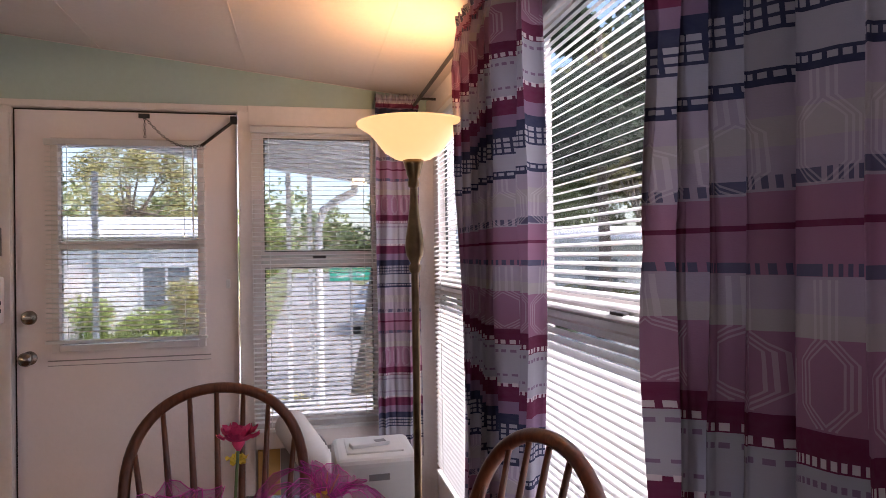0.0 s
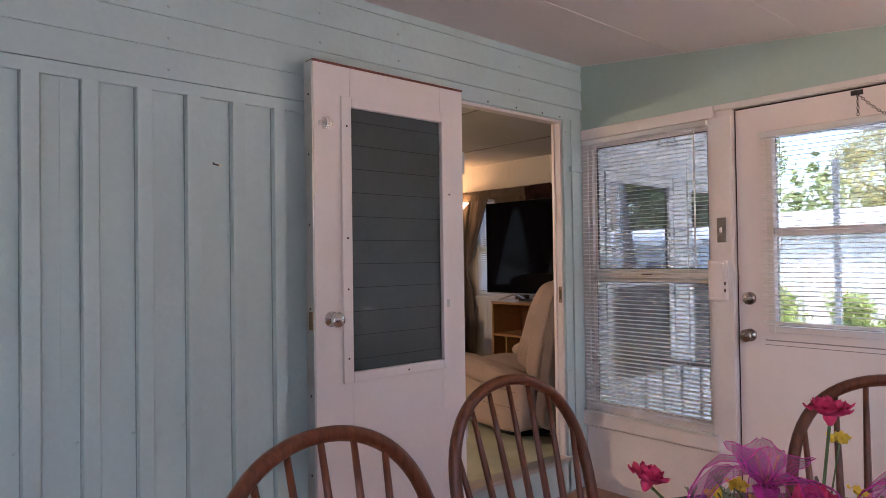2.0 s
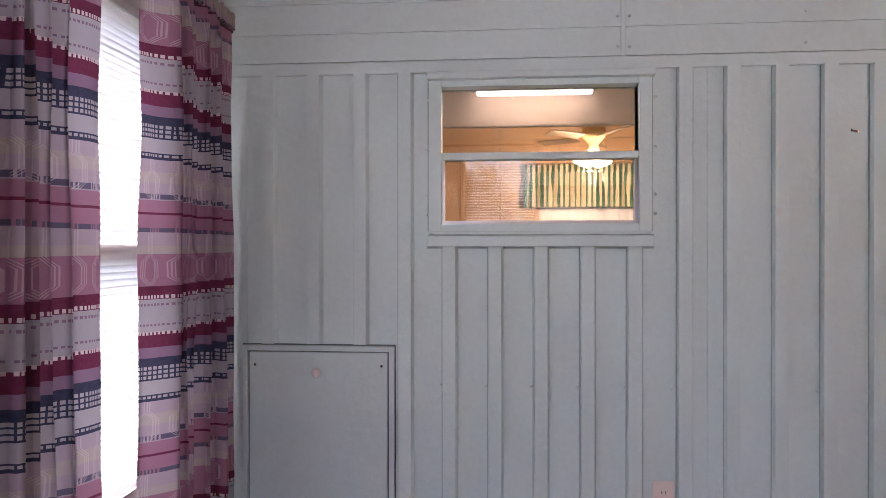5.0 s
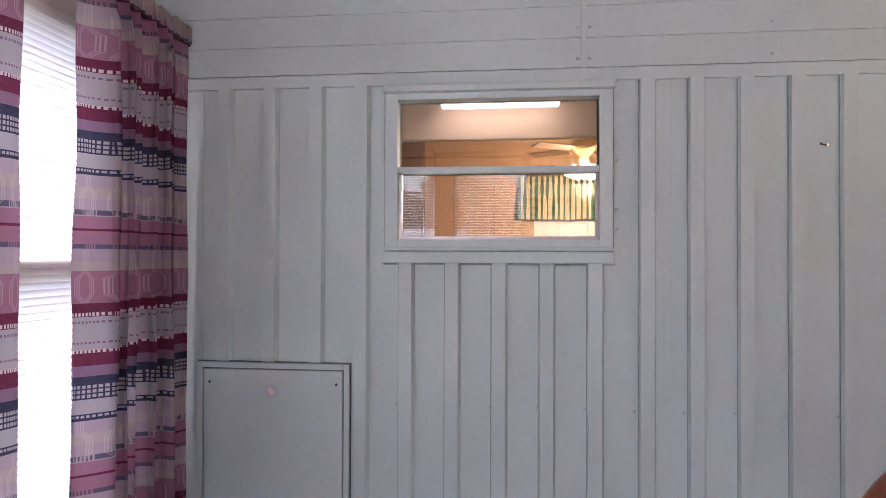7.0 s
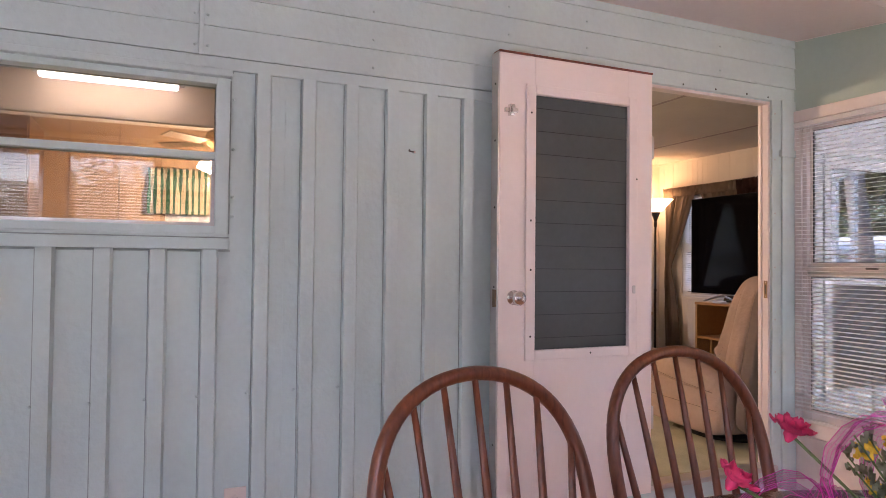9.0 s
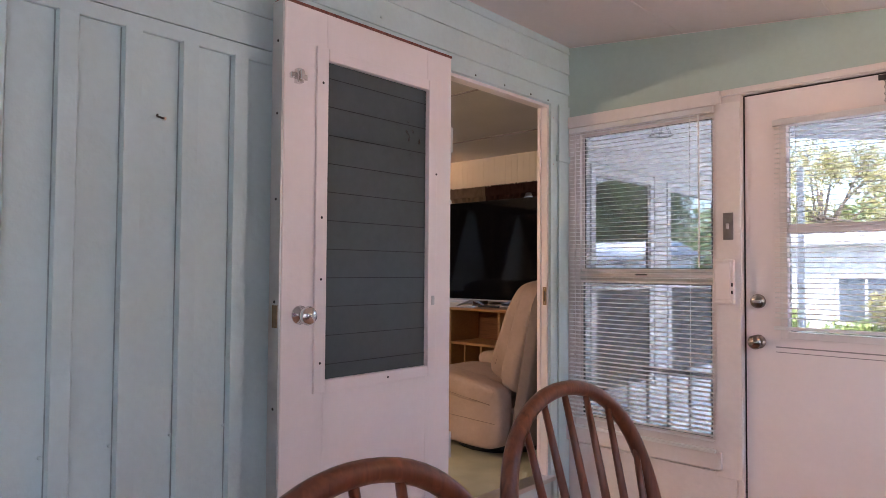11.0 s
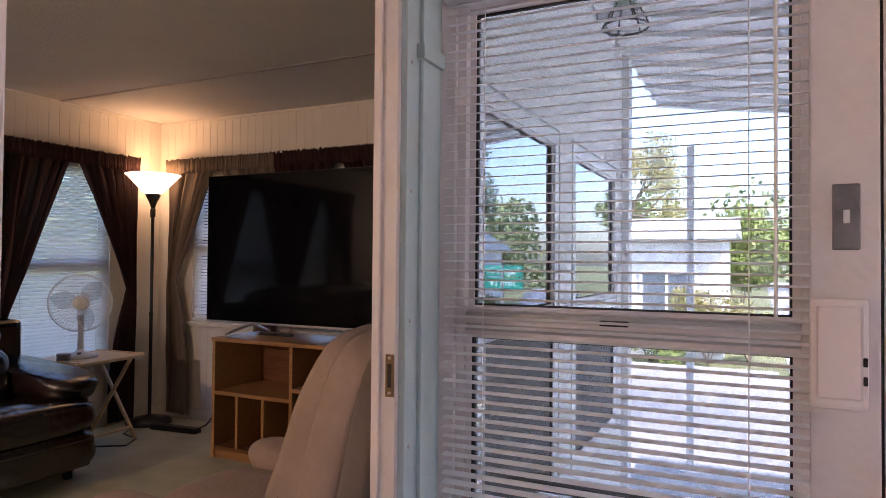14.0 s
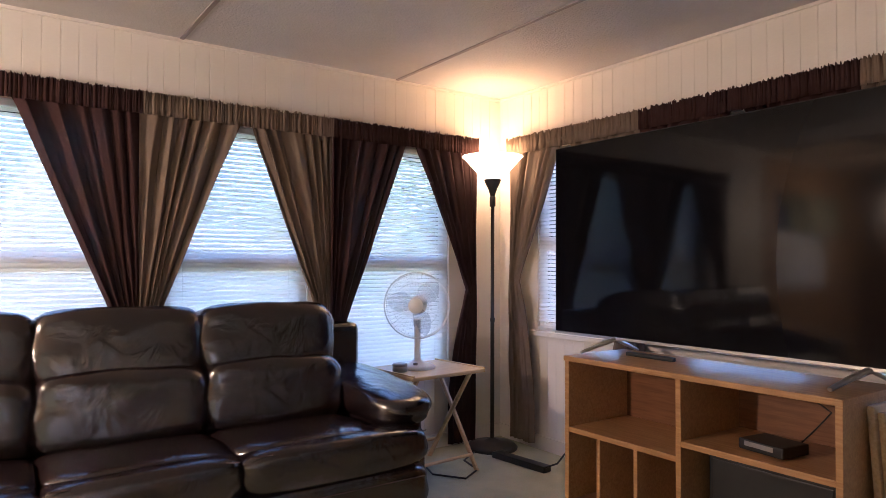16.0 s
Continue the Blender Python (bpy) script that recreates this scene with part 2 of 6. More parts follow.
see.inputs[0].default_value = (.6, .62, .63, 1)
both.inputs[0].default_value = 0.74
scr.links.new(see.outputs[0], both.inputs[1])
scr.links.new(scr.nodes["Principled BSDF"].outputs[0], both.inputs[2])
scr.links.new(both.outputs[0], scr.nodes["Material Output"].inputs[0])
M_LOUVRE = mat("dark_louvre_joint", (0.028, 0.034, 0.036), 0.95, spec=0.05)
M_CHAIR = wood("cherry_wood", (0.085, 0.022, 0.010), (0.20, 0.060, 0.026), 0.28)
M_TABLE = wood("dark_table_wood", (0.045, 0.016, 0.010), (0.10, 0.035, 0.02), 0.22, stretch=(1, .08, 1))
M_OAK = wood("golden_oak_board", (0.33, 0.162, 0.062), (0.48, 0.27, 0.115), 0.38, stretch=(.08, 1, 1))
# dark stained inner boards; the shade inside the unit is in this colour too
M_OAKDARK = wood("dark_shaded_oak_board", (0.15, 0.062, 0.026), (0.24, 0.105, 0.045), 0.42, stretch=(.08, 1, 1))
M_PINE = wood("pine", (0.52, 0.34, 0.17), (0.68, 0.49, 0.28), 0.4, stretch=(1, .1, 1))
M_FLOORWOOD = wood("red_floor_board", (0.34, 0.165, 0.095), (0.48, 0.26, 0.16), 0.3, stretch=(1, .06, 1))
M_CARPET = mat("sage_carpet", (0.44, 0.43, 0.30), 0.95, var=0.22, scale=5, bump=0.6, bscale=220, fine=150)
M_LRWALL = mat("living_wall_paint", (0.76, 0.70, 0.64), 0.5, var=0.04, scale=2, bump=0.05)
M_LRCEIL = mat("living_ceiling_panel", (0.52, 0.49, 0.48), 0.75, var=0.07, scale=3, bump=0.35, bscale=90)
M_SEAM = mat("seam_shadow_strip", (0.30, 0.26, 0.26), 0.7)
M_LEATHER = leather("brown_leather", (0.014, 0.008, 0.009))
M_SUEDE = mat("tan_suede", (0.36, 0.265, 0.225), 0.85, var=0.14, scale=6, bump=0.25, bscale=60)
# recliner rear: its shading is put into this darker suede colour
M_SUEDEDARK = mat("shaded_suede_back", (0.17, 0.135, 0.125), 0.9, var=0.18, scale=4, bump=0.2, bscale=60)
M_STITCH = mat("seam_thread", (0.20, 0.14, 0.11), 0.9)
M_PIPING = mat("leather_piping", (0.06, 0.035, 0.03), 0.4)
M_TV = mat("television_glass", (0.005, 0.005, 0.007), 0.07, var=0.0, spec=0.2)
M_BLACKPLASTIC = mat("black_plastic", (0.018, 0.018, 0.02), 0.4, var=0.2)
M_GREYPLASTIC = mat("grey_plastic", (0.25, 0.24, 0.24), 0.4, var=0.1)
M_WHITEPLASTIC = mat("white_plastic", (0.78, 0.77, 0.76), 0.35, var=0.04)
M_PLATE = mat("cream_plate", (0.75, 0.66, 0.62), 0.35, var=0.03)
M_SHADE = mat("lamp_shade_glass", (0.85, 0.72, 0.52), 0.4, var=0.05, emit=(1.0, 0.56, 0.22), power=0.15)
M_SHADE2 = mat("torchiere_shade", (0.85, 0.72, 0.56), 0.4, var=0.05, emit=(1.0, 0.62, 0.30), power=0.5)
M_GLOBE = mat("lit_fan_globe", (0.9, 0.85, 0.75), 0.4, var=0.0, emit=(1.0, 0.72, 0.42), power=1.3)
M_TUBE = mat("fluorescent_tube", (0.9, 0.9, 0.9), 0.4, var=0.0, emit=(1.0, 0.93, 0.86), power=1.0)
M_KITCHEN = mat("kitchen_wall_panel", (0.36, 0.23, 0.13), 0.5, var=0.08, scale=2)
M_KCEIL = mat("kitchen_ceiling_paint", (0.50, 0.39, 0.29), 0.7, var=0.03)
M_PLAID = cloth("striped_curtain_cloth", stripes, through_light=0.30)
M_BROWNCLOTH = cloth("dark_brown_curtain_cloth", plain_cloth((.042, .020, .020), (.062, .030, .029)), through_light=0.12, sheer=.07)
M_TAUPE = cloth("taupe_curtain_cloth", plain_cloth((.20, .145, .11), (.27, .205, .16)), through_light=0.3)
M_VALANCE = cloth("valance_cloth", valance_print, through_light=0.3)
M_GLASS = pane_glass("window_pane", (0.53, 0.54, 0.55), 0.05)
M_LGLASS = pane_glass("living_room_pane", (0.53, 0.56, 0.59), 0.05)
M_KGLASS = pane_glass("kitchen_pane", (0.72, 0.72, 0.71), 0.10)
M_HOUSEGLASS = mat("outer_pane", (0.46, 0.50, 0.54), 0.015, metal=0.9, var=0.0)
M_INSECT = mat("insect_mesh", (0.085, 0.085, 0.088), 0.6, var=0.2, scale=3)
M_CONCRETE = mat("concrete", (0.43, 0.41, 0.40), 0.85, var=0.12, scale=1.5, bump=0.3, bscale=40)
M_ROAD = mat("worn_asphalt", (0.30, 0.285, 0.275), 0.9, var=0.15, scale=.6, bump=0.3, bscale=60)
M_GRASS = mat("lawn", (0.15, 0.155, 0.065), 0.95, var=0.5, scale=.7, bump=0.8, bscale=60)
M_WHITEMETAL = mat("white_enamel_sheet", (0.80, 0.80, 0.80), 0.4, var=0.04, scale=1)
M_STUCCO = mat("white_wall_sheet", (0.74, 0.74, 0.73), 0.6, var=0.05, scale=.6)
M_ROOF = mat("pale_roof_sheet", (0.62, 0.62, 0.63), 0.6, var=0.08)
M_DARKPANE = mat("far_window_pane", (0.16, 0.18, 0.20), 0.1, var=0.2)
M_BLUE = mat("blue_shutter_paint", (0.03, 0.16, 0.40), 0.5, var=0.1)
M_BARK = mat("bark", (0.17, 0.13, 0.10), 0.95, var=0.3, scale=8, bump=0.8, bscale=30)
M_LEAF = mat("leaf_green", (0.20, 0.235, 0.09), 0.6, var=0.45, scale=1.2)
M_LEAF2 = mat("leaf_olive", (0.31, 0.275, 0.10), 0.6, var=0.4, scale=1.5)
M_SHRUB = mat("shrub_yellow_green", (0.24, 0.29, 0.07), 0.6, var=0.45, scale=3)
M_LEAFPINE = mat("pine_needles", (0.055, 0.085, 0.045), 0.7, var=0.3)
M_SIGNGREEN = mat("street_sign_green", (0.0, 0.22, 0.15), 0.4, var=0.05)
M_SIGNWHITE = mat("street_sign_white", (0.8, 0.8, 0.8), 0.4, var=0.02)
M_CARPAINT = mat("silver_car_paint", (0.42, 0.43, 0.45), 0.25, metal=0.5, var=0.05)
M_RUBBER = mat("rubber", (0.02, 0.02, 0.02), 0.8)

# ---- building helpers ----


def mesh_of(bm, name, material):
    me = bpy.data.meshes.new(name)
    bm.normal_update()
    bm.to_mesh(me)
    bm.free()
    me.materials.append(material)
    return me


def part(name, bm, material, parent=None, label="", smooth=False):
    """One bmesh as one mesh object, under a thing or a part."""
    me = mesh_of(bm, name, material)
    if smooth:
        for p in me.polygons:
            p.use_smooth = True
    o = new(name, me)
    o.parent = parent
    if label:
        tagged(o, label)
    return o


def shared(name, me, parent, m, label=""):
    o = new(name, me)
    o.parent = parent
    o.matrix_basis = m
    if label:
        tagged(o, label)
    return o


def thing(name, label, category, m=None, group="", kind=""):
    o = new(name)
    o.empty_display_size = 0.1
    if m is not None:
        o.matrix_basis = m
    return tagged(o, label, category, group, kind)


def setting(name, bm, material, label="", category="", smooth=False):
    return tagged(part(name, bm, material, smooth=smooth), label, category, kind="structure")


def box(bm, x0, x1, y0, y1, z0, z1, bevel=0.0, seg=2):
    r = bmesh.ops.create_cube(bm, size=1)
    vs = r["verts"]
    bmesh.ops.scale(bm, vec=(x1 - x0, y1 - y0, z1 - z0), verts=vs)
    bmesh.ops.translate(bm, vec=((x0 + x1) / 2, (y0 + y1) / 2, (z0 + z1) / 2), verts=vs)
    if bevel:
        es = list({e for v in vs for e in v.link_edges})
        bmesh.ops.bevel(bm, geom=es, offset=bevel, segments=seg, profile=0.6, affect='EDGES')
    return bm


def boxes(*rows, bevel=0.0):
    bm = bmesh.new()
    for r in rows:
        box(bm, *r, bevel=bevel)
    return bm


def lathe(profile, n=32, cap=False):
    """A turned shape from (radius, z) pairs."""
    bm = bmesh.new()
    rings = [[bm.verts.new((r * math.cos(2 * math.pi * i / n), r * math.sin(2 * math.pi * i / n), z)) for i in range(n)] for r, z in profile]
    for a, b in zip(rings, rings[1:]):
        for i in range(n):
            bm.faces.new((a[i], a[(i + 1) % n], b[(i + 1) % n], b[i]))
    if cap:
        bm.faces.new(list(reversed(rings[0])))
        bm.faces.new(rings[-1])
    return bm


def tube(bm, pts, radius, n=8, flat=1.0):
    """A rod along points; radius is one number or one for each point; flat squeezes it across."""
    pts = [Vector(p) for p in pts]
    rad = radius if isinstance(radius, (list, tuple)) else [radius] * len(pts)
    rings = []
    side = None
    for i, p in enumerate(pts):
        d = (pts[min(i + 1, len(pts) - 1)] - pts[max(i - 1, 0)]).normalized()
        if side is None:
            side = d.cross(Vector((0, 0, 1)) if abs(d.z) < .9 else Vector((1, 0, 0))).normalized()
        side = (side - d * side.dot(d)).normalized()
        up = d.cross(side)
        rings.append([bm.verts.new(p + (side * math.cos(2 * math.pi * k / n) + up * math.sin(2 * math.pi * k / n) * flat) * rad[i]) for k in range(n)])
    for a, b in zip(rings, rings[1:]):
        for k in range(n):
            bm.faces.new((a[k], a[(k + 1) % n], b[(k + 1) % n], b[k]))
    bm.faces.new(list(reversed(rings[0])))
    bm.faces.new(rings[-1])
    return bm


def rod(a, b, r, n=8):
    return tube(bmesh.new(), [a, b], r, n)


def soft_box(sx, sy, sz, cuts=6, power=3.5, puff=0.0):
    """A cushion: a box rounded like a superellipsoid, centred, with its faces puffed out."""
    bm = bmesh.new()
    bmesh.ops.create_cube(bm, size=2)
    bmesh.ops.subdivide_edges(bm, edges=bm.edges[:], cuts=cuts, use_grid_fill=True)
    for v in bm.verts:
        x, y, z = v.co
        k = (abs(x) ** power + abs(y) ** power + abs(z) ** power) ** (1 / power)
        p = Vector((x / k, y / k, z / k))
        w = noise.noise(p * 2.3 + Vector((sx, sy, sz)) * 9) * puff
        v.co = Vector((p.x * sx / 2, p.y * sy / 2, p.z * sz / 2)) * (1 + w)
    return bm


def wall_with_holes(name, axis, at, thick, u0, u1, z0, z1, holes, material, label, category="wall"):
    """A wall across the plan at axis = at .. at + thick, with openings (u0, u1, z0, z1) that go through it."""
    us = sorted({u0, u1, *[h[0] for h in holes], *[h[1] for h in holes]})
    bm = bmesh.new()
    for a, b in zip(us, us[1:]):
        cuts = sorted((h[2], h[3]) for h in holes if h[0] < (a + b) / 2 < h[1])
        z = z0
        for c0, c1 in [*cuts, (z1, z1)]:
            if c0 - z > 1e-4:
                if axis == "x":
                    box(bm, at, at + thick, a, b, z, c0)
                else:
                    box(bm, a, b, at, at + thick, z, c0)
            z = c1
    return setting(name, bm, material, label, category)


def place(axis, at, u, z, out=1):
    """A pose whose x runs along the wall, y out of it into the room and z up."""
    if axis == "x":
        return pose(at, u, z, 0, 0, -90 if out > 0 else 90)
    return pose(u, at, z, 0, 0, 0 if out > 0 else 180)


def blind(name, m, w, h, label, tilt=12, pitch=0.021, group="", cords=2, wand=True, slat=None):
    """A horizontal blind of thin curved slats, hung at its top middle: x across, y towards the room, z up."""
    t = thing(name, label, "window blind", m, group)
    part("head_rail", box(bmesh.new(), -w / 2, w / 2, -.014, .014, -.026, 0, .003), M_SLAT, t)
    bm = bmesh.new()
    prof = [(-.0125, 0), (-.006, .0016), (0, .0022), (.006, .0016), (.0125, 0)]
    ca, sa = math.cos(radians(tilt)), math.sin(radians(tilt))
    rows = [[bm.verts.new((x, y * ca - z * sa, y * sa + z * ca)) for y, z in prof] for x in (-w / 2 + .004, w / 2 - .004)]
    for i in range(4):
        bm.faces.new((rows[0][i], rows[1][i], rows[1][i + 1], rows[0][i + 1]))
    me = mesh_of(bm, "slat", slat or M_SLAT)
    n = int((h - .05) / pitch)
    for i in range(n):
        shared("slat", me, t, pose(0, 0, -.038 - i * pitch, random.uniform(-1.5, 1.5), 0, random.uniform(-.1, .1)))
    part("bottom_rail", box(bmesh.new(), -w / 2, w / 2, -.012, .012, -h, -h + .014, .003), M_SLAT, t)
    for k in range(cords):
        x = -w / 2 + w * (k + .5) / cords if cords > 2 else (-w * .36, w * .36)[k]
        part("cord", rod((x, .013, -.02), (x, .013, -h + .01), .0011, 5), M_SLAT, t)
    if wand:
        part("wand", rod((-w * .42, .022, -.03), (-w * .42, .024, -.03 - h * .45), .004, 6), M_WHITEPLASTIC, t)
    return t


def curtain(name, m, w, h, material, label, folds=7, depth=.035, tie=None, group="", head=.05, flare=1.0, ruffle=True, seed=0, slant=0.0):
    """A hung curtain: x across, y towards the room, z up from the floor line; tie = (height share, side, narrow share) gathers it."""
    rnd = random.Random(seed)
    t = thing(name, label, "curtain", m, group)
    nu, nv = folds * 10, 44
    bm = bmesh.new()
    lay = bm.loops.layers.uv.new("UVMap")
    ph = [rnd.uniform(-.5, .5) for _ in range(folds + 2)]
    grid = []
    for j in range(nv + 1):
        s = j / nv
        row = []
        wide, shift = 1.0, slant * (1 - s)
        if tie:
            at, side, nar = tie
            if s > at:
                k = (s - at) / (1 - at)
                wide = nar + (1 - nar) * k
            else:
                k = (at - s) / at
                wide = nar + (.45 - nar) * math.sin(min(1, k * 1.2) * math.pi / 2)
            shift = side * (1 - wide) * w / 2
        else:
            wide = flare + (1 - flare) * s
        top = max(0, (s - .93) / .07)
        for i in range(nu + 1):
            u = i / nu
            k = int(u * folds)
            warp = .9 * noise.noise(Vector((u * 3.1, s * .5, seed * 1.7))) + .22 * noise.noise(Vector((u * 9, s * 2.2, seed)))
            a = (u * folds + warp) * 2 * math.pi
            amp = depth * (1 - .55 * top) * (.75 + .75 * noise.noise(Vector((u * folds * .6, s * .9, seed + 5)))) * (1.0 if not tie else .6 + .4 * wide)
            x = (u - .5) * w * wide + shift + .3 * amp * math.sin(a * 2 + ph[k]) * (1 - top)
            y = amp * math.sin(a) + .25 * amp * math.sin(a * 1.9 + 2 * s) + .010 * noise.noise(Vector((u * 9, s * 6, seed)))
            z = s * h
            if j == nv:
                z += .012 * math.sin(u * folds * 21)
            row.append(bm.verts.new((x, y, z)))
        grid.append(row)
    for j in range(nv):
        for i in range(nu):
            f = bm.faces.new((grid[j][i], grid[j][i + 1], grid[j + 1][i + 1], grid[j + 1][i]))
            f.smooth = True
            for lp, (a, b) in zip(f.loops, ((i, j), (i + 1, j), (i + 1, j + 1), (i, j + 1))):
                lp[lay].uv = (a / nu * w * 1.9, b / nv * h)
    o = part("drape", bm, material, t)
    if material is not M_PLAID:
        o.modifiers.new("thickness", 'SOLIDIFY').thickness = .0025
    if ruffle:
        bm = bmesh.new()
        lay = bm.loops.layers.uv.new("UVMap")
        n = int(w * 420)
        gather = [noise.noise(Vector((i * .31, seed, 2.5))) + .5 * noise.noise(Vector((i * .74, seed, 7))) for i in range(n + 1)]
        rows = []
        for j in range(4):
            rows.append([bm.verts.new(((i / n - .5) * w, .020 + .017 * gather[i] * (.8, .35, .6, 1.2)[j], h - head + (0, head * .42, head * .58, head * 1.1)[j] + (.014 * gather[(i * 3 + 5) % n] if j == 3 else 0))) for i in range(n + 1)])
        for j in range(3):
            for i in range(n):
                f = bm.faces.new((rows[j][i], rows[j][i + 1], rows[j + 1][i + 1], rows[j + 1][i]))
                f.smooth = True
                for lp, (a, b) in zip(f.loops, ((i, j), (i + 1, j), (i + 1, j + 1), (i, j + 1))):
                    lp[lay].uv = (a / n * w * 1.9, h + b * .02)
        o = part("gathered_heading", bm, material, t)
        o.modifiers.new("thickness", 'SOLIDIFY').thickness = .003
    return t


def sash_window(name, m, w, h, rail, label, material, d=.06, fw=.035, glass=None, category="window", low=None, sash=None):
    """A two-part window: x across, y towards the room, z up from the sill; rail is the height of the meeting rail."""
    t = thing(name, label, category, m, kind="structure")
    part("window_frame", boxes((-w / 2, -w / 2 + fw, -d, 0, 0, h), (w / 2 - fw, w / 2, -d, 0, 0, h), (-w / 2 + fw, w / 2 - fw, -d, 0, 0, fw), (-w / 2 + fw, w / 2 - fw, -d, 0, h - fw, h)), material, t)
    part("meeting_rail", box(bmesh.new(), -w / 2 + fw, w / 2 - fw, -d * .8, -.004, rail - .022, rail + .022, .004), sash or M_ALU, t)
    part("rail_lip", box(bmesh.new(), -w / 2 + fw, w / 2 - fw, -.004, .008, rail - .004, rail + .010, .003), sash or M_TRIM, t)
    for nm, z0, z1, y in (("upper_sash", rail + .022, h - fw, -d * .55), ("lower_sash", fw, rail - .022, -d * .3)):
        a, b, s = -w / 2 + fw, w / 2 - fw, .014
        part(nm, boxes((a, a + s, y - .012, y + .008, z0, z1), (b - s, b, y - .012, y + .008, z0, z1), (a + s, b - s, y - .012, y + .008, z0, z0 + s), (a + s, b - s, y - .012, y + .008, z1 - s, z1)), sash or M_TRIM, t)
        part("gasket", boxes((a + s, a + s + .005, y - .006, y + .004, z0 + s, z1 - s), (b - s - .005, b - s, y - .006, y + .004, z0 + s, z1 - s), (a + s + .005, b - s - .005, y - .006, y + .004, z0 + s, z0 + s + .004), (a + s + .005, b - s - .005, y - .006, y + .004, z1 - s - .004, z1 - s)), M_RUBBER, t)
        g = part("pane", box(bmesh.new(), a + s, b - s, y - .004, y - .001, z0 + s, z1 - s), (glass or M_GLASS) if nm == "upper_sash" or low is None else low, t)
        g.visible_shadow = low is not None
    part("sash_latch", box(bmesh.new(), -.03, .03, -.004, .012, rail + .004, rail + .016, .003), M_DARKMETAL, t)
    return t

# ---- sunroom shell ----
XR, YE, YB = 2.72, 3.84, -0.74
LF, LC = 0.20, 2.36          # living room floor and ceiling
LX, LY = -3.37, 5.93         # living room far walls

setting("floor", box(bmesh.new(), 0, XR + .1, YB - .1, YE + .1, -.12, 0), M_FLOORWOOD, "reddish wooden floor of the sunroom", "floor")
DOOR = (2.79, 3.66, LF, 2.085)
KWIN = (.215, .925, 1.345, 1.845)
HW1, HW2 = (4.06, 4.83, .50, 1.83), (5.04, 5.92, .50, 1.83)
wall_with_holes("wall_house", "x", -.058, .058, -2.2, 6.10, -.1, 2.62, [DOOR, KWIN, HW1, HW2], M_SIDING, "pale blue-green metal siding wall of the home")
W1, EDOOR, W2 = (.035, .797, .44, 1.985), (.885, 1.815, 0, 2.015), (1.875, 2.47, .56, 1.955)
wall_with_holes("wall_end", "y", YE, .09, 0.004, XR + .1, 0, 2.6, [W1, EDOOR, W2], M_TRIM, "cream painted end wall with windows and entry door")
RWIN = [(2.60, 3.76, .32, 2.0), (1.36, 2.52, .32, 2.0), (.12, 1.28, .32, 2.0), (-.62, .04, .32, 2.0)]
wall_with_holes("wall_windows", "x", XR, .09, YB, YE, 0, 2.5, RWIN, M_TRIM, "cream window wall of the sunroom")
BWIN = (.25, 1.15, .45, 2.02)
BWIN2 = (1.45, 2.45, .45, 2.02)
wall_with_holes("wall_back", "y", YB - .09, .09, 0.004, XR + .09, 0, 2.6, [BWIN, BWIN2], M_TRIM, "cream back wall of the sunroom")
# sloping ceiling: high at the home, low at the windows
bm = bmesh.new()
box(bm, .002, XR + .1, YB - .09, YE + .09, 0, .04)
for v in bm.verts:
    v.co.z += 2.425 - .117 * v.co.x
setting("ceiling", bm, M_SUNCEIL, "cream sloping panelled sunroom ceiling", "ceiling")
bm = bmesh.new()
for x in (.62, 1.24, 1.86, 2.40):
    box(bm, x - .002, x + .002, YB, YE, 2.422 - .117 * x, 2.4245 - .117 * x)
setting("ceiling_seam", bm, M_SUNCEIL, "thin ceiling panel strip", "trim")

# sage upper band of the end wall, over the openings
bm = bmesh.new()
box(bm, .004, XR, YE - .006, YE, 2.045, 2.46)
for v in bm.verts:
    if v.co.z > 2.3:
        v.co.z = 2.42 - .117 * v.co.x
setting("wall_end_upper", bm, M_SAGE, "sage green painted board over the windows", "wall")

# siding of the house wall: ribs below, lapped boards above
siding = thing("siding", "pale blue-green ribbed metal siding sheets", "siding", kind="structure")
LOW = 1.900


def rib_mesh(z0, z1, w=.046, d=.025):
    bm = bmesh.new()
    prof = [(0, -w / 2 - .002), (d, -w / 2), (d, w / 2), (0, w / 2 + .009)]
    a = [bm.verts.new((x, y, z0)) for x, y in prof]
    b = [bm.verts.new((x, y, z1)) for x, y in prof]
    for i in range(3):
        bm.faces.new((a[i], a[i + 1], b[i + 1], b[i]))
    bm.faces.new(list(reversed(a)))
    bm.faces.new(b)
    return bm


def ribs(ys, z0, z1):
    me = mesh_of(rib_mesh(z0, z1), "rib", M_SIDING)
    # thin dark strip: the rib's left-hand shadow drawn in colour
    sl = mesh_of(box(bmesh.new(), 0, .0012, -.0016, .0016, z0, z1), "shadow_line", M_SHADOWLINE)
    for y in ys:
        shared("rib", me, siding, pose(0.001, y, 0))
        shared("shadow_line", sl, siding, pose(0.001, y - .0275, 0))


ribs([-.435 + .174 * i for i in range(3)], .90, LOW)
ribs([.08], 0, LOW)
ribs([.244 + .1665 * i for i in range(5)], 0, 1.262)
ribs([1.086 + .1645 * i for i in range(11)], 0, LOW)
part("sheet_edge", box(bmesh.new(), 0, .0035, 1.168, 1.182, 0, LOW), M_SIDING, siding)
part("sheet_edge", box(bmesh.new(), 0, .0035, -.545, -.522, .90, LOW), M_SIDING, siding)
me = mesh_of(lathe([(.0001, .006), (.004, .004), (.006, 0)], 8), "screw", M_SIDING)
for i in range(16):
    y = .213 + .1665 * i
    if y < 2.7:
        shared("screw", me, siding, pose(.0016, y, .751, 0, 90, 0))
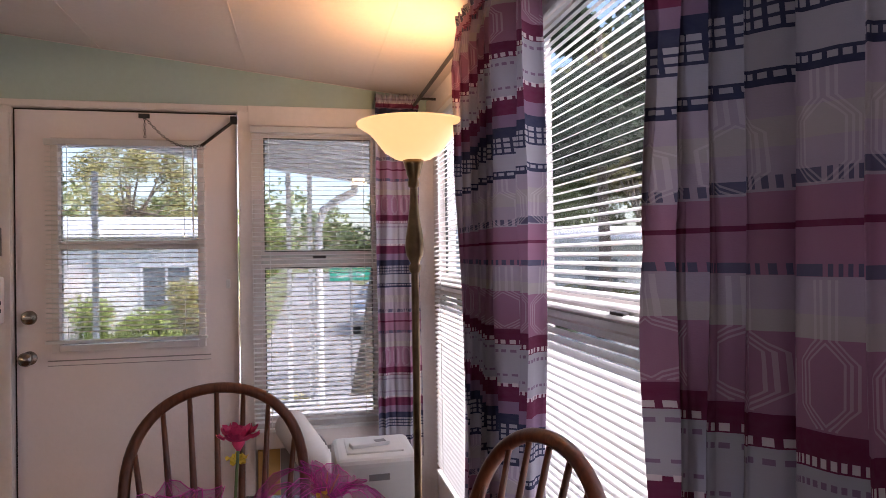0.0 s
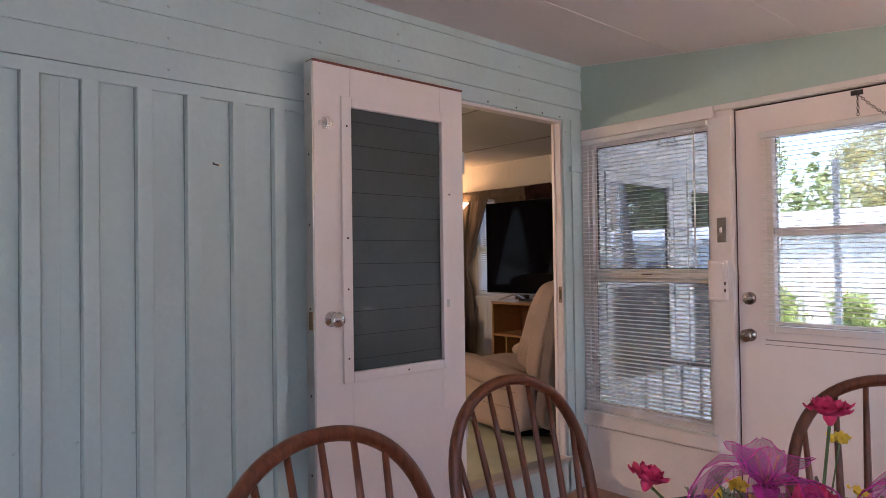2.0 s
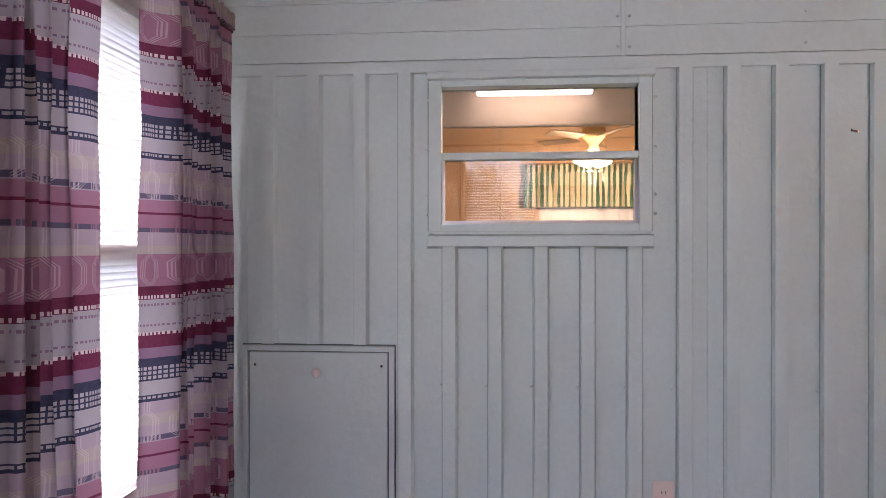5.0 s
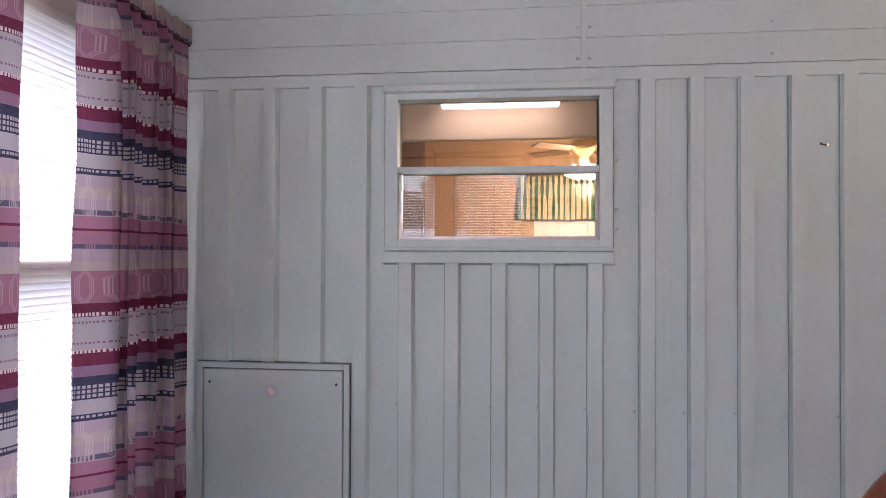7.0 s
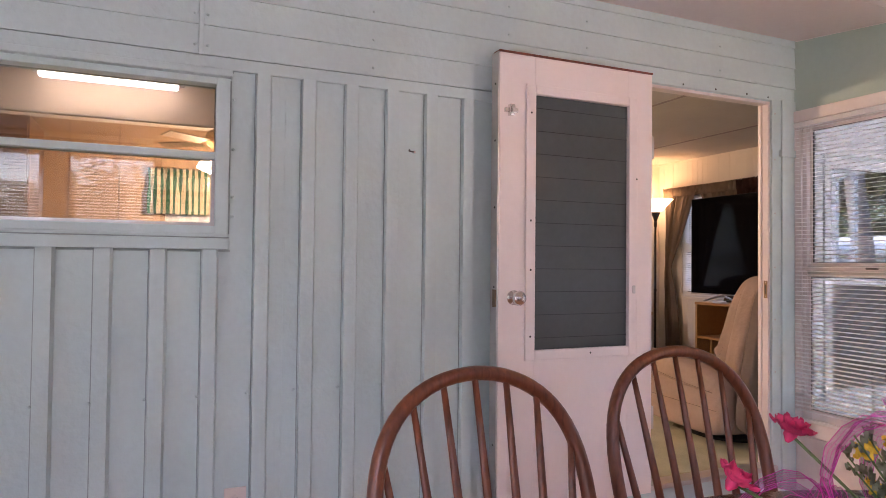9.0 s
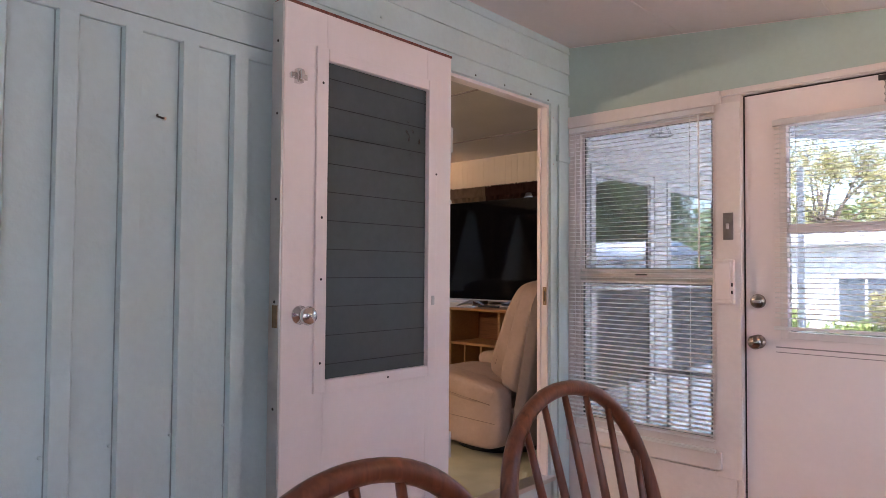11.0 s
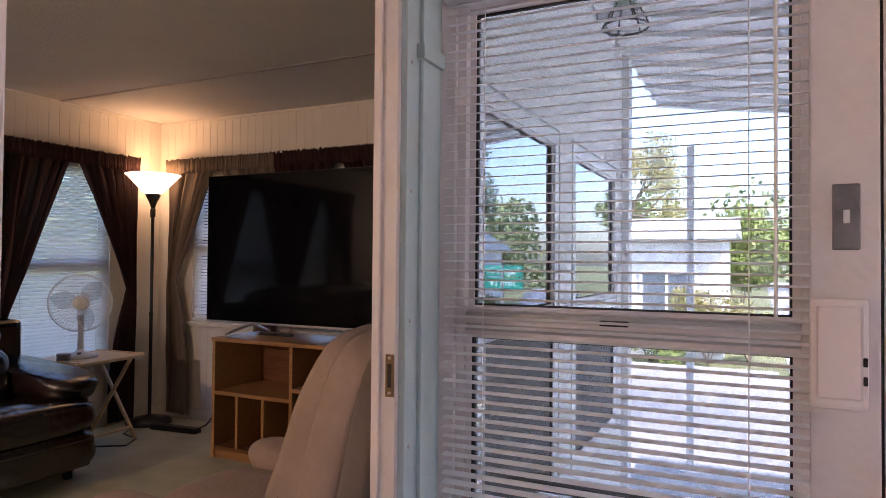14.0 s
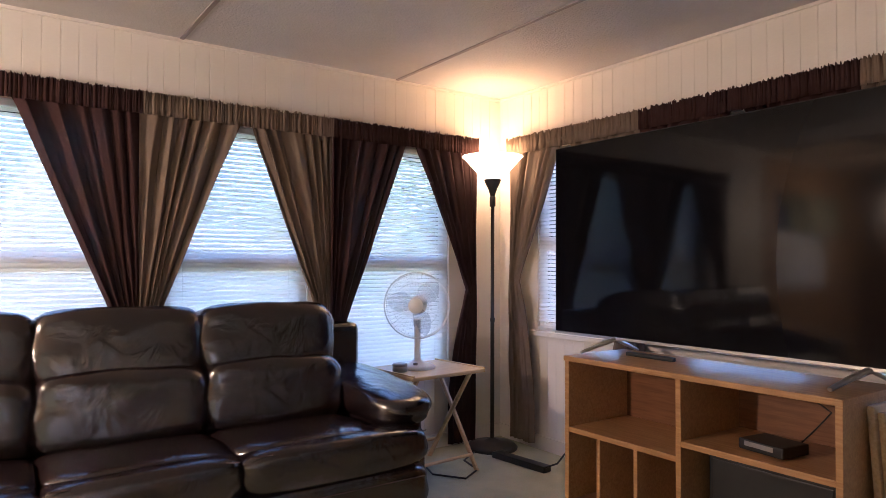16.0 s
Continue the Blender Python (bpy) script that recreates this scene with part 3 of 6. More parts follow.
for z, p in ((1.80, 1), (1.62, 1), (1.45, 1), (1.38, 1)):
    for y in (.165, .985):
        shared("screw", me, siding, pose(.004, y, z, 0, 90, 0))
# lapped boards
bm = bmesh.new()
box(bm, 0, .014, YB, 2.72, LOW, LOW + .045, .004)
part("ledge_trim", bm, M_SIDING, siding)
lap = [1.948, 2.053, 2.165, 2.275, 2.385, 2.46]
for z0, z1 in zip(lap, lap[1:]):
    for y0, y1 in ((YB, .868), (.874, YE)):
        if z0 < 2.1 and y1 > 2:
            y1 = 2.72 if z0 < 2.08 else YE
        bm = bmesh.new()
        box(bm, 0.001, .006, y0, y1, z0, z1)
        for v in bm.verts:
            if v.co.x > .003:
                v.co.x = .0115 if v.co.z < (z0 + z1) / 2 else .004
        part("lap_board", bm, M_SIDING, siding)
part("seam_cover", box(bmesh.new(), .001, .0135, .862, .880, LOW + .045, 2.46, .003), M_SIDING, siding)
for z in (1.98, 2.09, 2.2, 2.32):
    for y in (.85, .892, 1.5, 2.1, 2.5, 3.3):
        if y < 2.6 or z > 2.1:
            shared("screw", me, siding, pose(.010, y, z, 0, 90, 0))
# corner strip beyond the doorway
part("corner_strip", boxes((0.001, .012, 3.735, 3.835, 0, 2.10), (0.001, .022, 3.72, 3.838, 1.80, 1.835), bevel=.003), M_SIDING, siding)

# kitchen window frame and sill on the siding
kw = thing("window_kitchen", "small two-pane window painted pale blue-green, kitchen lit behind it", "window", pose(0, .57, 0), kind="structure")
w = .355
part("window_frame", boxes((-.06, .022, -w - .045, -w, 1.30, 1.89), (-.06, .022, w, w + .045, 1.30, 1.89), (-.06, .022, -w, w, 1.845, 1.89), (-.06, .022, -w, w, 1.30, 1.345), bevel=.002), M_SIDING, kw)
part("drip_cap", box(bmesh.new(), 0, .052, -.405, .405, 1.868, 1.893, .004), M_SIDING, kw)
part("window_sill", boxes((.0, .036, -.405, .405, 1.262, 1.302), (0, .030, -.395, .395, 1.306, 1.318), bevel=.004), M_SIDING, kw)
# dark strips paint the shadow round the frame, over the sill and at the cap
part("edge_shadow_strip", boxes((0, .003, -.407, -.400, 1.318, 1.866), (0, .003, .400, .407, 1.318, 1.866), (0, .004, -.412, .412, 1.893, 1.899), (0, .0365, -.402, .402, 1.3022, 1.3058), (0, .003, -.41, .41, 1.254, 1.262)), M_SHADOWLINE, kw)
part("meeting_rail", box(bmesh.new(), -.05, .012, -w, w, 1.580, 1.606, .003), M_SIDING, kw)
for z0, z1, x in ((1.345, 1.58, -.012), (1.606, 1.845, -.03)):
    g = part("pane", box(bmesh.new(), x - .003, x, -w, w, z0, z1), M_KGLASS, kw)
    g.visible_shadow = False
part("sash_bar", boxes((-.02, -.004, -w, w, 1.345, 1.357), (-.02, -.004, -w, -w + .012, 1.357, 1.58), (-.02, -.004, w - .012, w, 1.357, 1.58)), M_ALU, kw)

# doorway frame to the living room
jamb = thing("doorway_frame", "cream painted wooden door frame with metal edge", "door frame", kind="structure")
part("jamb", boxes((-.057, -.003, 3.645, 3.66, LF, 2.085), bevel=.002), M_TRIM, jamb)
part("stop", box(bmesh.new(), -.057, -.040, 3.637, 3.645, LF, 2.07, .001), M_DOORWHITE, jamb)
part("jamb", box(bmesh.new(), -.057, -.003, 2.79, 2.805, LF, 2.085, .002), M_TRIM, jamb)
part("head", box(bmesh.new(), -.057, -.003, 2.805, 3.645, 2.07, 2.085, .002), M_TRIM, jamb)
part("metal_edge", boxes((0, .012, 3.66, 3.70, 0, 2.10), (0, .012, 2.76, 3.66, 2.087, 2.115), bevel=.002), M_SIDING, jamb)
part("strike_plate", boxes((-.025, -.005, 3.6425, 3.6450, 1.06, 1.15)), M_BRONZE, jamb)
part("strike_hole", boxes((-.020, -.010, 3.6420, 3.6426, 1.08, 1.13)), M_DARKMETAL, jamb)
for z in (1.068, 1.142):
    part("screw", lathe([(.0001, .002), (.004, 0)], 8), M_CHROME, jamb).matrix_basis = pose(-.015, 3.6425, z, 90, 0, 0)
for z in (.42, .68, .95, 1.22, 1.5, 1.78, 2.02):
    part("screw", lathe([(.0001, .003), (.004, .002), (.005, 0)], 8), M_ALU, jamb).matrix_basis = pose(.012, 3.68, z, 0, 90, 0)
for y in (2.86, 3.06, 3.27, 3.48, 3.63):
    part("screw", lathe([(.0001, .003), (.004, .002), (.005, 0)], 8), M_DARKMETAL, jamb).matrix_basis = pose(.012, y, 2.101, 0, 90, 0)
part("threshold", box(bmesh.new(), -.058, .03, 2.76, 3.68, LF - .02, LF + .004, .004), M_ALU, jamb)
part("step_riser", box(bmesh.new(), 0, .012, 2.76, 3.68, 0, LF - .02), M_SIDING, jamb)

# ---- living room shell ----
setting("floor_living", box(bmesh.new(), LX, -.03, -2.1, LY, LF - .1, LF), M_CARPET, "sage green carpet of the living room", "floor")
setting("ceiling_living", box(bmesh.new(), LX - .1, -.03, -2.2, LY + .1, LC, LC + .05), M_LRCEIL, "off-white textured ceiling panels with seams", "ceiling")
bm = bmesh.new()
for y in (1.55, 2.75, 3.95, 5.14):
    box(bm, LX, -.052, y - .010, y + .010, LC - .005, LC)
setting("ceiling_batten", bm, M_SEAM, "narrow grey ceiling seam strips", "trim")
bm = bmesh.new()
box(bm, LX, -.1, LY - .012, LY, LC - .014, LC)
box(bm, LX, LX + .012, 2.1, LY - .012, LC - .014, LC)
setting("crown_trim", bm, M_LRWALL, "thin cream trim under the ceiling", "trim")
LWIN = [(3.02, 3.70, .66, 1.98), (3.86, 4.60, .66, 1.98), (4.80, 5.52, .66, 1.98)]
wall_with_holes("wall_living_west", "x", LX - .1, .10, -2.2, LY, LF - .1, LC, [*LWIN, (.80, 1.75, 1.05, 1.92)], M_LRWALL, "cream beadboard living room wall")
EWINS = [(-3.02, -2.25, .90, 1.98), (-2.08, -1.32, .90, 1.98), (-1.15, -.36, .90, 1.98)]
wall_with_holes("wall_living_end", "y", LY, .10, LX - .1, -.03, LF - .1, LC, EWINS, M_LRWALL, "cream beadboard living room end wall")
setting("wall_kitchen_back", box(bmesh.new(), LX, -.1, -2.2, -2.1, LF, LC), M_KITCHEN, "tan panelled kitchen wall", "wall")
# beadboard
bead = thing("beadboard", "cream vertical beadboard strips on the walls", "wall panelling", kind="structure")
me = mesh_of(box(bmesh.new(), 0, .0026, -.0337, .0337, 0, 1, .0009, 1), "bead", M_LRWALL)
for i in range(42):
    y = 3.0 + .07 * i
    if y < LY - .05:
        shared("bead", me, bead, pose(LX, y, 2.0) @ Matrix.Diagonal((1, 1, LC - 2.0, 1)))
        shared("bead", me, bead, pose(LX, y, LF + .08) @ Matrix.Diagonal((1, 1, .38, 1)))
for i in range(46):
    x = LX + .05 + .07 * i
    if x < -.13:
        shared("bead", me, bead, pose(x, LY, 2.0, 0, 0, -90) @ Matrix.Diagonal((1, 1, LC - 2.0, 1)))
        shared("bead", me, bead, pose(x, LY, LF + .08, 0, 0, -90) @ Matrix.Diagonal((1, 1, .62, 1)))
setting("baseboard", boxes((LX, LX + .014, 2.1, LY - .014, LF, LF + .08), (LX, -.1, LY - .014, LY, LF, LF + .08)), M_LRWALL, "cream baseboard", "baseboard")

# kitchen lining
bm = bmesh.new()
box(bm, LX + .002, LX + .012, -2.1, .79, LF, LC - .05)
box(bm, LX + .002, LX + .012, 1.76, 2.0, LF, LC - .05)
box(bm, LX + .002, LX + .012, .79, 1.76, LF, 1.04)
box(bm, LX + .002, LX + .012, .79, 1.76, 1.93, LC - .05)
setting("kitchen_panelling", bm, M_KITCHEN, "tan wood panelling of the kitchen wall", "wall")
bm = bmesh.new()
for y in (-1.6, -1.0, -.45, .1, .45):
    box(bm, LX + .012, LX + .016, y - .006, y + .006, LF, LC - .05)
setting("panel_groove", bm, mat("dark_groove", (.20, .12, .06), .6), "dark grooves between wall panels", "trim")
setting("kitchen_ceiling", box(bmesh.new(), LX + .02, -.102, -2.1, 2.0, LC - .02, LC - .004), M_KCEIL, "warm cream kitchen ceiling", "ceiling")

# ---- windows, doors, blinds, curtains of the sunroom ----
sash_window("window_1", place("y", YE, (W1[0] + W1[1]) / 2, W1[2], -1), W1[1] - W1[0], W1[3] - W1[2], 1.21 - W1[2], "tall two-part aluminium window with cream frame", M_TRIM)
sash_window("window_2", place("y", YE, (W2[0] + W2[1]) / 2, W2[2], -1), W2[1] - W2[0], W2[3] - W2[2], 1.34 - W2[2], "two-part aluminium window with cream frame", M_TRIM)
for i, (a, b, z0, z1) in enumerate(RWIN):
    sash_window("window_%d" % (3 + i), place("x", XR, (a + b) / 2, z0, -1), b - a, z1 - z0, 1.215 - z0, "wide two-part aluminium window of the window wall", M_TRIM)
sash_window("window_8", place("y", YB, (BWIN[0] + BWIN[1]) / 2, BWIN[2], 1), BWIN[1] - BWIN[0], BWIN[3] - BWIN[2], 1.26 - BWIN[2], "two-part aluminium window in the back wall", M_TRIM)
sash_window("window_9", place("y", YB, (BWIN2[0] + BWIN2[1]) / 2, BWIN2[2], 1), BWIN2[1] - BWIN2[0], BWIN2[3] - BWIN2[2], 1.26 - BWIN2[2], "two-part aluminium window in the back wall", M_TRIM)

# casings of the end wall
bm = boxes((.004, .80, YE - .022, YE, 1.985, 2.045), (.775, .885, YE - .020, YE, .33, 1.985), (.004, .05, YE - .016, YE, .36, 1.985),
           (.80, 1.86, YE - .016, YE, 2.017, 2.045), (1.815, 1.875, YE - .020, YE, .0, 2.017), (1.86, 2.55, YE - .022, YE, 1.955, 2.045), (2.47, 2.55, YE - .018, YE, .4, 1.955), bevel=.004)
setting("window_casing", bm, M_TRIM, "cream painted wooden window casings", "trim")
setting("window_sill", boxes((.004, .80, YE - .035, YE, .36, .44), (1.875, 2.55, YE - .035, YE, .48, .56), bevel=.006), M_TRIM, "cream painted window sills", "sill")
setting("wainscot", boxes((.02, .86, YE - .012, YE, .05, .35), bevel=.004), M_TRIM, "cream flat panel under the window", "panel")
setting("top_plate", boxes((XR - .035, XR, YB, YE - .03, 2.0, 2.085), bevel=.004), M_TRIM, "cream beam over the window wall", "beam")

blind("window_blind", place("y", YE - .036, .405, 1.975, -1), .745, 1.54, "white slatted blind lowered over the tall window", tilt=-8, group="sunroom blinds", cords=2)
blind("window_blind", place("y", YE - .036, 2.165, 1.945, -1), .59, 1.385, "white slatted blind lowered over the narrow window", tilt=-8, group="sunroom blinds")
for a, b, z0, z1 in RWIN:
    blind("window_blind", place("x", XR - .012, (a + b) / 2, z1 - .005, -1), b - a - .02, 1.66, "wide white slatted blind over the window wall", slat=M_SLATWIDE, tilt=-22, group="sunroom blinds", wand=False)
blind("window_blind", place("y", YB + .012, (BWIN[0] + BWIN[1]) / 2, BWIN[3] - .01, 1), BWIN[1] - BWIN[0] - .02, 1.5, "white slatted blind, nearly closed", tilt=68, group="sunroom blinds", wand=False)
blind("window_blind", place("y", YB + .012, (BWIN2[0] + BWIN2[1]) / 2, BWIN2[3] - .01, 1), BWIN2[1] - BWIN2[0] - .02, 1.5, "white slatted blind, nearly closed", tilt=68, group="sunroom blinds", wand=False)

# entry door with its own window
ed = thing("door_1", "cream entry door with a two-part window and blind, closed", "door", pose(1.35, YE + .035, 0, 0, 0, 180), kind="structure")
hw, dw = .455, .315
part("leaf", boxes((-hw, -dw, -.022, .022, .01, 2.005), (dw, hw, -.022, .022, .01, 2.005), (-dw, dw, -.022, .022, .01, .955), (-dw, dw, -.022, .022, 1.885, 2.005)), M_DOORWHITE, ed)
part("window_frame", boxes((-dw, -dw + .03, -.03, .034, .955, 1.885), (dw - .03, dw, -.03, .034, .955, 1.885), (-dw + .03, dw - .03, -.03, .034, .955, .985), (-dw + .03, dw - .03, -.03, .034, 1.855, 1.885), (-dw + .03, dw - .03, -.02, .024, 1.395, 1.435), bevel=.003), M_TRIM, ed)
for z0, z1 in ((.985, 1.395), (1.435, 1.855)):
    part("pane", box(bmesh.new(), -dw + .03, dw - .03, -.006, -.003, z0, z1), M_GLASS, ed).visible_shadow = False
part("panel_groove", boxes((-dw - .02, dw + .02, .0215, .0235, .915, .920), (-dw - .02, dw + .02, .0215, .0235, .895, .898)), M_SEAM, ed)
knob = [(.030, 0), (.030, .006), (.012, .010), (.012, .028), (.026, .036), (.030, .05), (.024, .062), (.0001, .066)]
k = part("door_knob", lathe(knob, 24), M_NICKEL, ed, "brushed metal door knob", True)
k.matrix_basis = pose(hw - .05, .022, .935, -90, 0, 0)
k = part("deadbolt", lathe([(.031, 0), (.030, .012), (.022, .018), (.0001, .019)], 24), M_NICKEL, ed, "round metal deadbolt with thumb turn", True)
k.matrix_basis = pose(hw - .05, .022, 1.108, -90, 0, 0)
part("thumb_turn", box(bmesh.new(), -.016, .016, 0, .014, -.005, .005, .002), M_ALU, ed).matrix_basis = pose(hw - .05, .04, 1.108)
# dark strips fill the gap at latch side and head to draw its shade
part("jamb_gap", boxes((hw, hw + .009, -.02, .014, 0, 2.012), (-hw, hw, -.02, .014, 2.006, 2.013)), M_DARKMETAL, ed)
blind("door_blind", place("y", YE - .008, 1.345, 1.878, -1), .66, .885, "white slatted blind on the entry door", tilt=-6, group="sunroom blinds")
# closer chain at the top of the door
ch = thing("door_chain", "dark metal safety chain hung at the door head", "chain", pose(0, YE - .03, 0))
part("wall_bracket", boxes((1.40, 1.445, -.004, .006, 1.972, 1.992), bevel=.002), M_DARKMETAL, ch)
link = mesh_of(tube(bmesh.new(), [(.007 * math.cos(a * math.pi / 4), 0, .005 * math.sin(a * math.pi / 4)) for a in range(9)], .0014, 5), "link", M_DARKMETAL)
for i in range(26):
    u = i / 25
    shared("link", link, ch, pose(1.425 + .235 * u, 0, 1.975 - .12 * u - .05 * math.sin(u * math.pi), 90 * (i % 2), 30, 0))
for i in range(7):
    shared("link", link, ch, pose(1.425, 0, 1.97 - i * .013, 90 * (i % 2), 90, 0))
part("spring_arm", rod((1.66, 0, 1.855), (1.795, 0, 1.965), .007), M_DARKMETAL, ch)
part("door_bracket", boxes((1.785, 1.815, -.008, .008, 1.955, 1.99), bevel=.002), M_DARKMETAL, ch)
hk = thing("door_hook", "small white hook on the door frame", "hook", pose(1.765, YE - .012, 1.235))
part("hook_plate", box(bmesh.new(), -.008, .008, -.004, .013, -.02, .02, .002), M_WHITEPLASTIC, hk)

# switch and intercom between window and door
sw = thing("light_switch", "grey metal switch plate with white toggle", "switch", pose(.832, YE - .021, 1.435, 0, 0, 180))
part("plate", box(bmesh.new(), -.022, .022, -.004, .004, -.06, .06, .003), M_PEWTER, sw)
part("toggle", box(bmesh.new(), -.005, .005, .003, .014, -.012, .012, .002), M_WHITEPLASTIC, sw)
ic = thing("wall_intercom", "cream plastic wall box with dark buttons", "intercom", pose(.818, YE - .021, 1.19, 0, 0, 180))
part("housing", box(bmesh.new(), -.045, .045, -.002, .030, -.098, .098, .008), M_DOORWHITE, ic)
part("face_plate", box(bmesh.new(), -.034, .034, .029, .033, -.08, .085, .004), M_DOORWHITE, ic)
for z in (-.012, -.045):
    part("button", box(bmesh.new(), -.043, -.036, .016, .033, z - .008, z + .008, .002), M_DARKMETAL, ic)

# storm door, swung open against the siding
sd = thing("door_2", "pinkish white storm door with dark mesh panel, standing open against the wall", "door", pose(.115, 2.375, 0), kind="structure")
T = .024
x0, x1, gy0, gy1, gz0, gz1 = -.385, .385, -.223, .250, .873, 1.918
part("leaf", boxes((-T, T, x0, gy0, .22, 2.075), (-T, T, gy1, x1, .22, 2.075), (-T, T, gy0, gy1, .22, gz0), (-T, T, gy0, gy1, gz1, 2.075), bevel=.002), M_DOORWHITE, sd)
part("panel_frame", boxes((T, T + .012, gy0 - .045, gy0, gz0 - .04, gz1 + .04), (T, T + .012, gy1, gy1 + .045, gz0 - .04, gz1 + .04), (T, T + .012, gy0, gy1, gz0 - .04, gz0), (T, T + .012, gy0, gy1, gz1, gz1 + .04), bevel=.004), M_DOORWHITE, sd)
part("mesh_panel", box(bmesh.new(), .013, .016, gy0, gy1, gz0, gz1), M_SCREEN, sd, "dark glossy mesh panel")
for i in range(11):
    z = gz0 + .048 + .0945 * i
    part("louvre_joint", box(bmesh.new(), .0162, .0170, gy0, gy1, z - .0014, z + .0014), M_LOUVRE, sd)
part("edge_strip", box(bmesh.new(), -T - .012, T - .004, x0 - .006, x0, .22, 2.078), M_ALU, sd, "worn metal edge strip")
part("weather_strip", box(bmesh.new(), -T - .004, T + .004, x0 - .004, x1, 2.075, 2.083), wood("worn_red_strip", (.12, .03, .02), (.26, .08, .05)), sd, "worn reddish strip on top")
k = part("door_knob", lathe(knob, 24), M_CHROME, sd, "polished chrome knob", True)
k.matrix_basis = pose(T, -.318, 1.088, 0, 90, 0)
part("latch_plate", box(bmesh.new(), -.012, .014, x0 - .009, x0 - .005, 1.05, 1.12), M_BRONZE, sd)
part("upper_latch", boxes((T, T + .014, -.368, -.308, 1.832, 1.850), (T, T + .022, -.350, -.328, 1.818, 1.864), (T + .022, T + .034, -.345, -.333, 1.826, 1.856), bevel=.003), M_CHROME, sd)
part("side_clip", box(bmesh.new(), T, T + .014, .268, .284, 1.10, 1.135, .002), M_ALU, sd)
sc = mesh_of(lathe([(.0001, .003), (.004, .002), (.005, 0)], 8), "screw", M_DARKMETAL)
for z in (.5, .8, 1.13, 1.45, 1.72, 1.95):
    shared("screw", sc, sd, pose(-.004, x0 - .0062, z, 90, 0, 0))
for y, z in ((-.245, .93), (-.245, 1.40), (-.245, 1.84), (-.245, 1.2), (.05, gz0 - .02), (.29, 1.6)):
    shared("screw", sc, sd, pose(T + .011, y, z, 0, 90, 0))
part("hinge", boxes((-T - .02, T, x1, x1 + .012, .5, .6), (-T - .02, T, x1, x1 + .012, 1.7, 1.8)), M_ALU, sd)

# access panel in the siding
ap = thing("access_panel", "pale blue-green hinged access panel with round knob", "panel", pose(0, -.247, 0), kind="structure")
part("panel_door", box(bmesh.new(), .004, .016, -.262, .262, .30, .868, .003), M_SIDING, ap)
part("panel_frame", boxes((.002, .02, -.288, -.268, .28, .893), (.002, .02, .268, .288, .28, .893), (.002, .02, -.268, .268, .873, .893), (.002, .02, -.268, .268, .26, .296), bevel=.002), M_SIDING, ap)
# dark strips draw the shade in the gap and round the panel frame
part("gap_shadow_strip", boxes((.001, .006, -.268, -.262, .29, .873), (.001, .006, .262, .268, .29, .873), (.001, .006, -.268, .268, .868, .873), (.001, .003, -.292, -.288, .26, .893), (.001, .003, .288, .292, .26, .893), (.001, .003, -.292, .292, .893, .898)), M_GAPSHADOW, ap)
part("knob", lathe([(.008, 0), (.008, .01), (.017, .018), (.017, .026), (.0001, .032)], 20), M_DOORWHITE, ap, "white round knob", True).matrix_basis = pose(.016, 0, .795, 0, 90, 0)
for y in (-.24, .24):
    shared("screw", sc, ap, pose(.0165, y, .82, 0, 90, 0))

outlet = thing("wall_outlet", "cream double power outlet on the siding", "outlet", pose(.012, 1.011, .362))
part("plate", box(bmesh.new(), 0, .006, -.038, .038, -.062, .062, .003), M_PLATE, outlet)
for z in (.022, -.022):
    part("socket", lathe([(.016, 0), (.016, .003), (.0001, .003)], 20), M_PLATE, outlet).matrix_basis = pose(.006, 0, z, 0, 90, 0)
    part("slot", boxes((.0088, .0096, -.008, -.005, z - .005, z + .005), (.0088, .0096, .005, .008, z - .005, z + .005)), M_DARKMETAL, outlet)
nail = thing("wall_hook", "small dark metal hook screwed into the siding", "hook", pose(.0, 1.662, 1.664))
part("shank", rod((.012, .010, 0), (.016, -.012, .002), .003, 6), M_DARKMETAL, nail)
part("base_screw", rod((0, .012, 0), (.014, .012, 0), .005, 6), M_CHROME, nail)
part("hook_tip", rod((.016, -.012, .002), (.024, -.014, .006), .0025, 6), M_DARKMETAL, nail)
for z in (1.178, 1.137):
    o = tagged(part("nail_hole", lathe([(.0001, .002), (.0045, .001)], 8), M_DARKMETAL), "small dark screw hole in the siding", "screw hole")
    o.matrix_basis = pose(.0015, 1.262, z, 0, 90, 0)

# striped curtains
C = "mauve, burgundy and navy striped curtain"
curtain("striped_curtain", place("y", 3.73, 2.53, .42, -1), .20, 1.66, M_PLAID, C + " in the corner", folds=3, depth=.03, group="striped curtains", seed=1)
curtain("striped_curtain", place("x", 2.60, 2.42, .05, -1), .64, 2.03, M_PLAID, C + " beside the lamp", folds=9, depth=.045, group="striped curtains", seed=2, flare=1.05)
curtain("striped_curtain", place("x", 2.61, 1.135, .05, -1), .86, 2.03, M_PLAID, C + ", drawn wide", folds=12, depth=.045, group="striped curtains", seed=3, flare=1.0)
curtain("striped_curtain", place("y", YB + .17, .335, .03, 1), .56, 2.08, M_PLAID, C + " against the siding", folds=7, depth=.050, group="striped curtains", seed=4)
curtain("striped_curtain", place("y", YB + .17, 1.16, .03, 1), .58, 2.08, M_PLAID, C + " on the back wall", folds=7, depth=.050, group="striped curtains", seed=5)
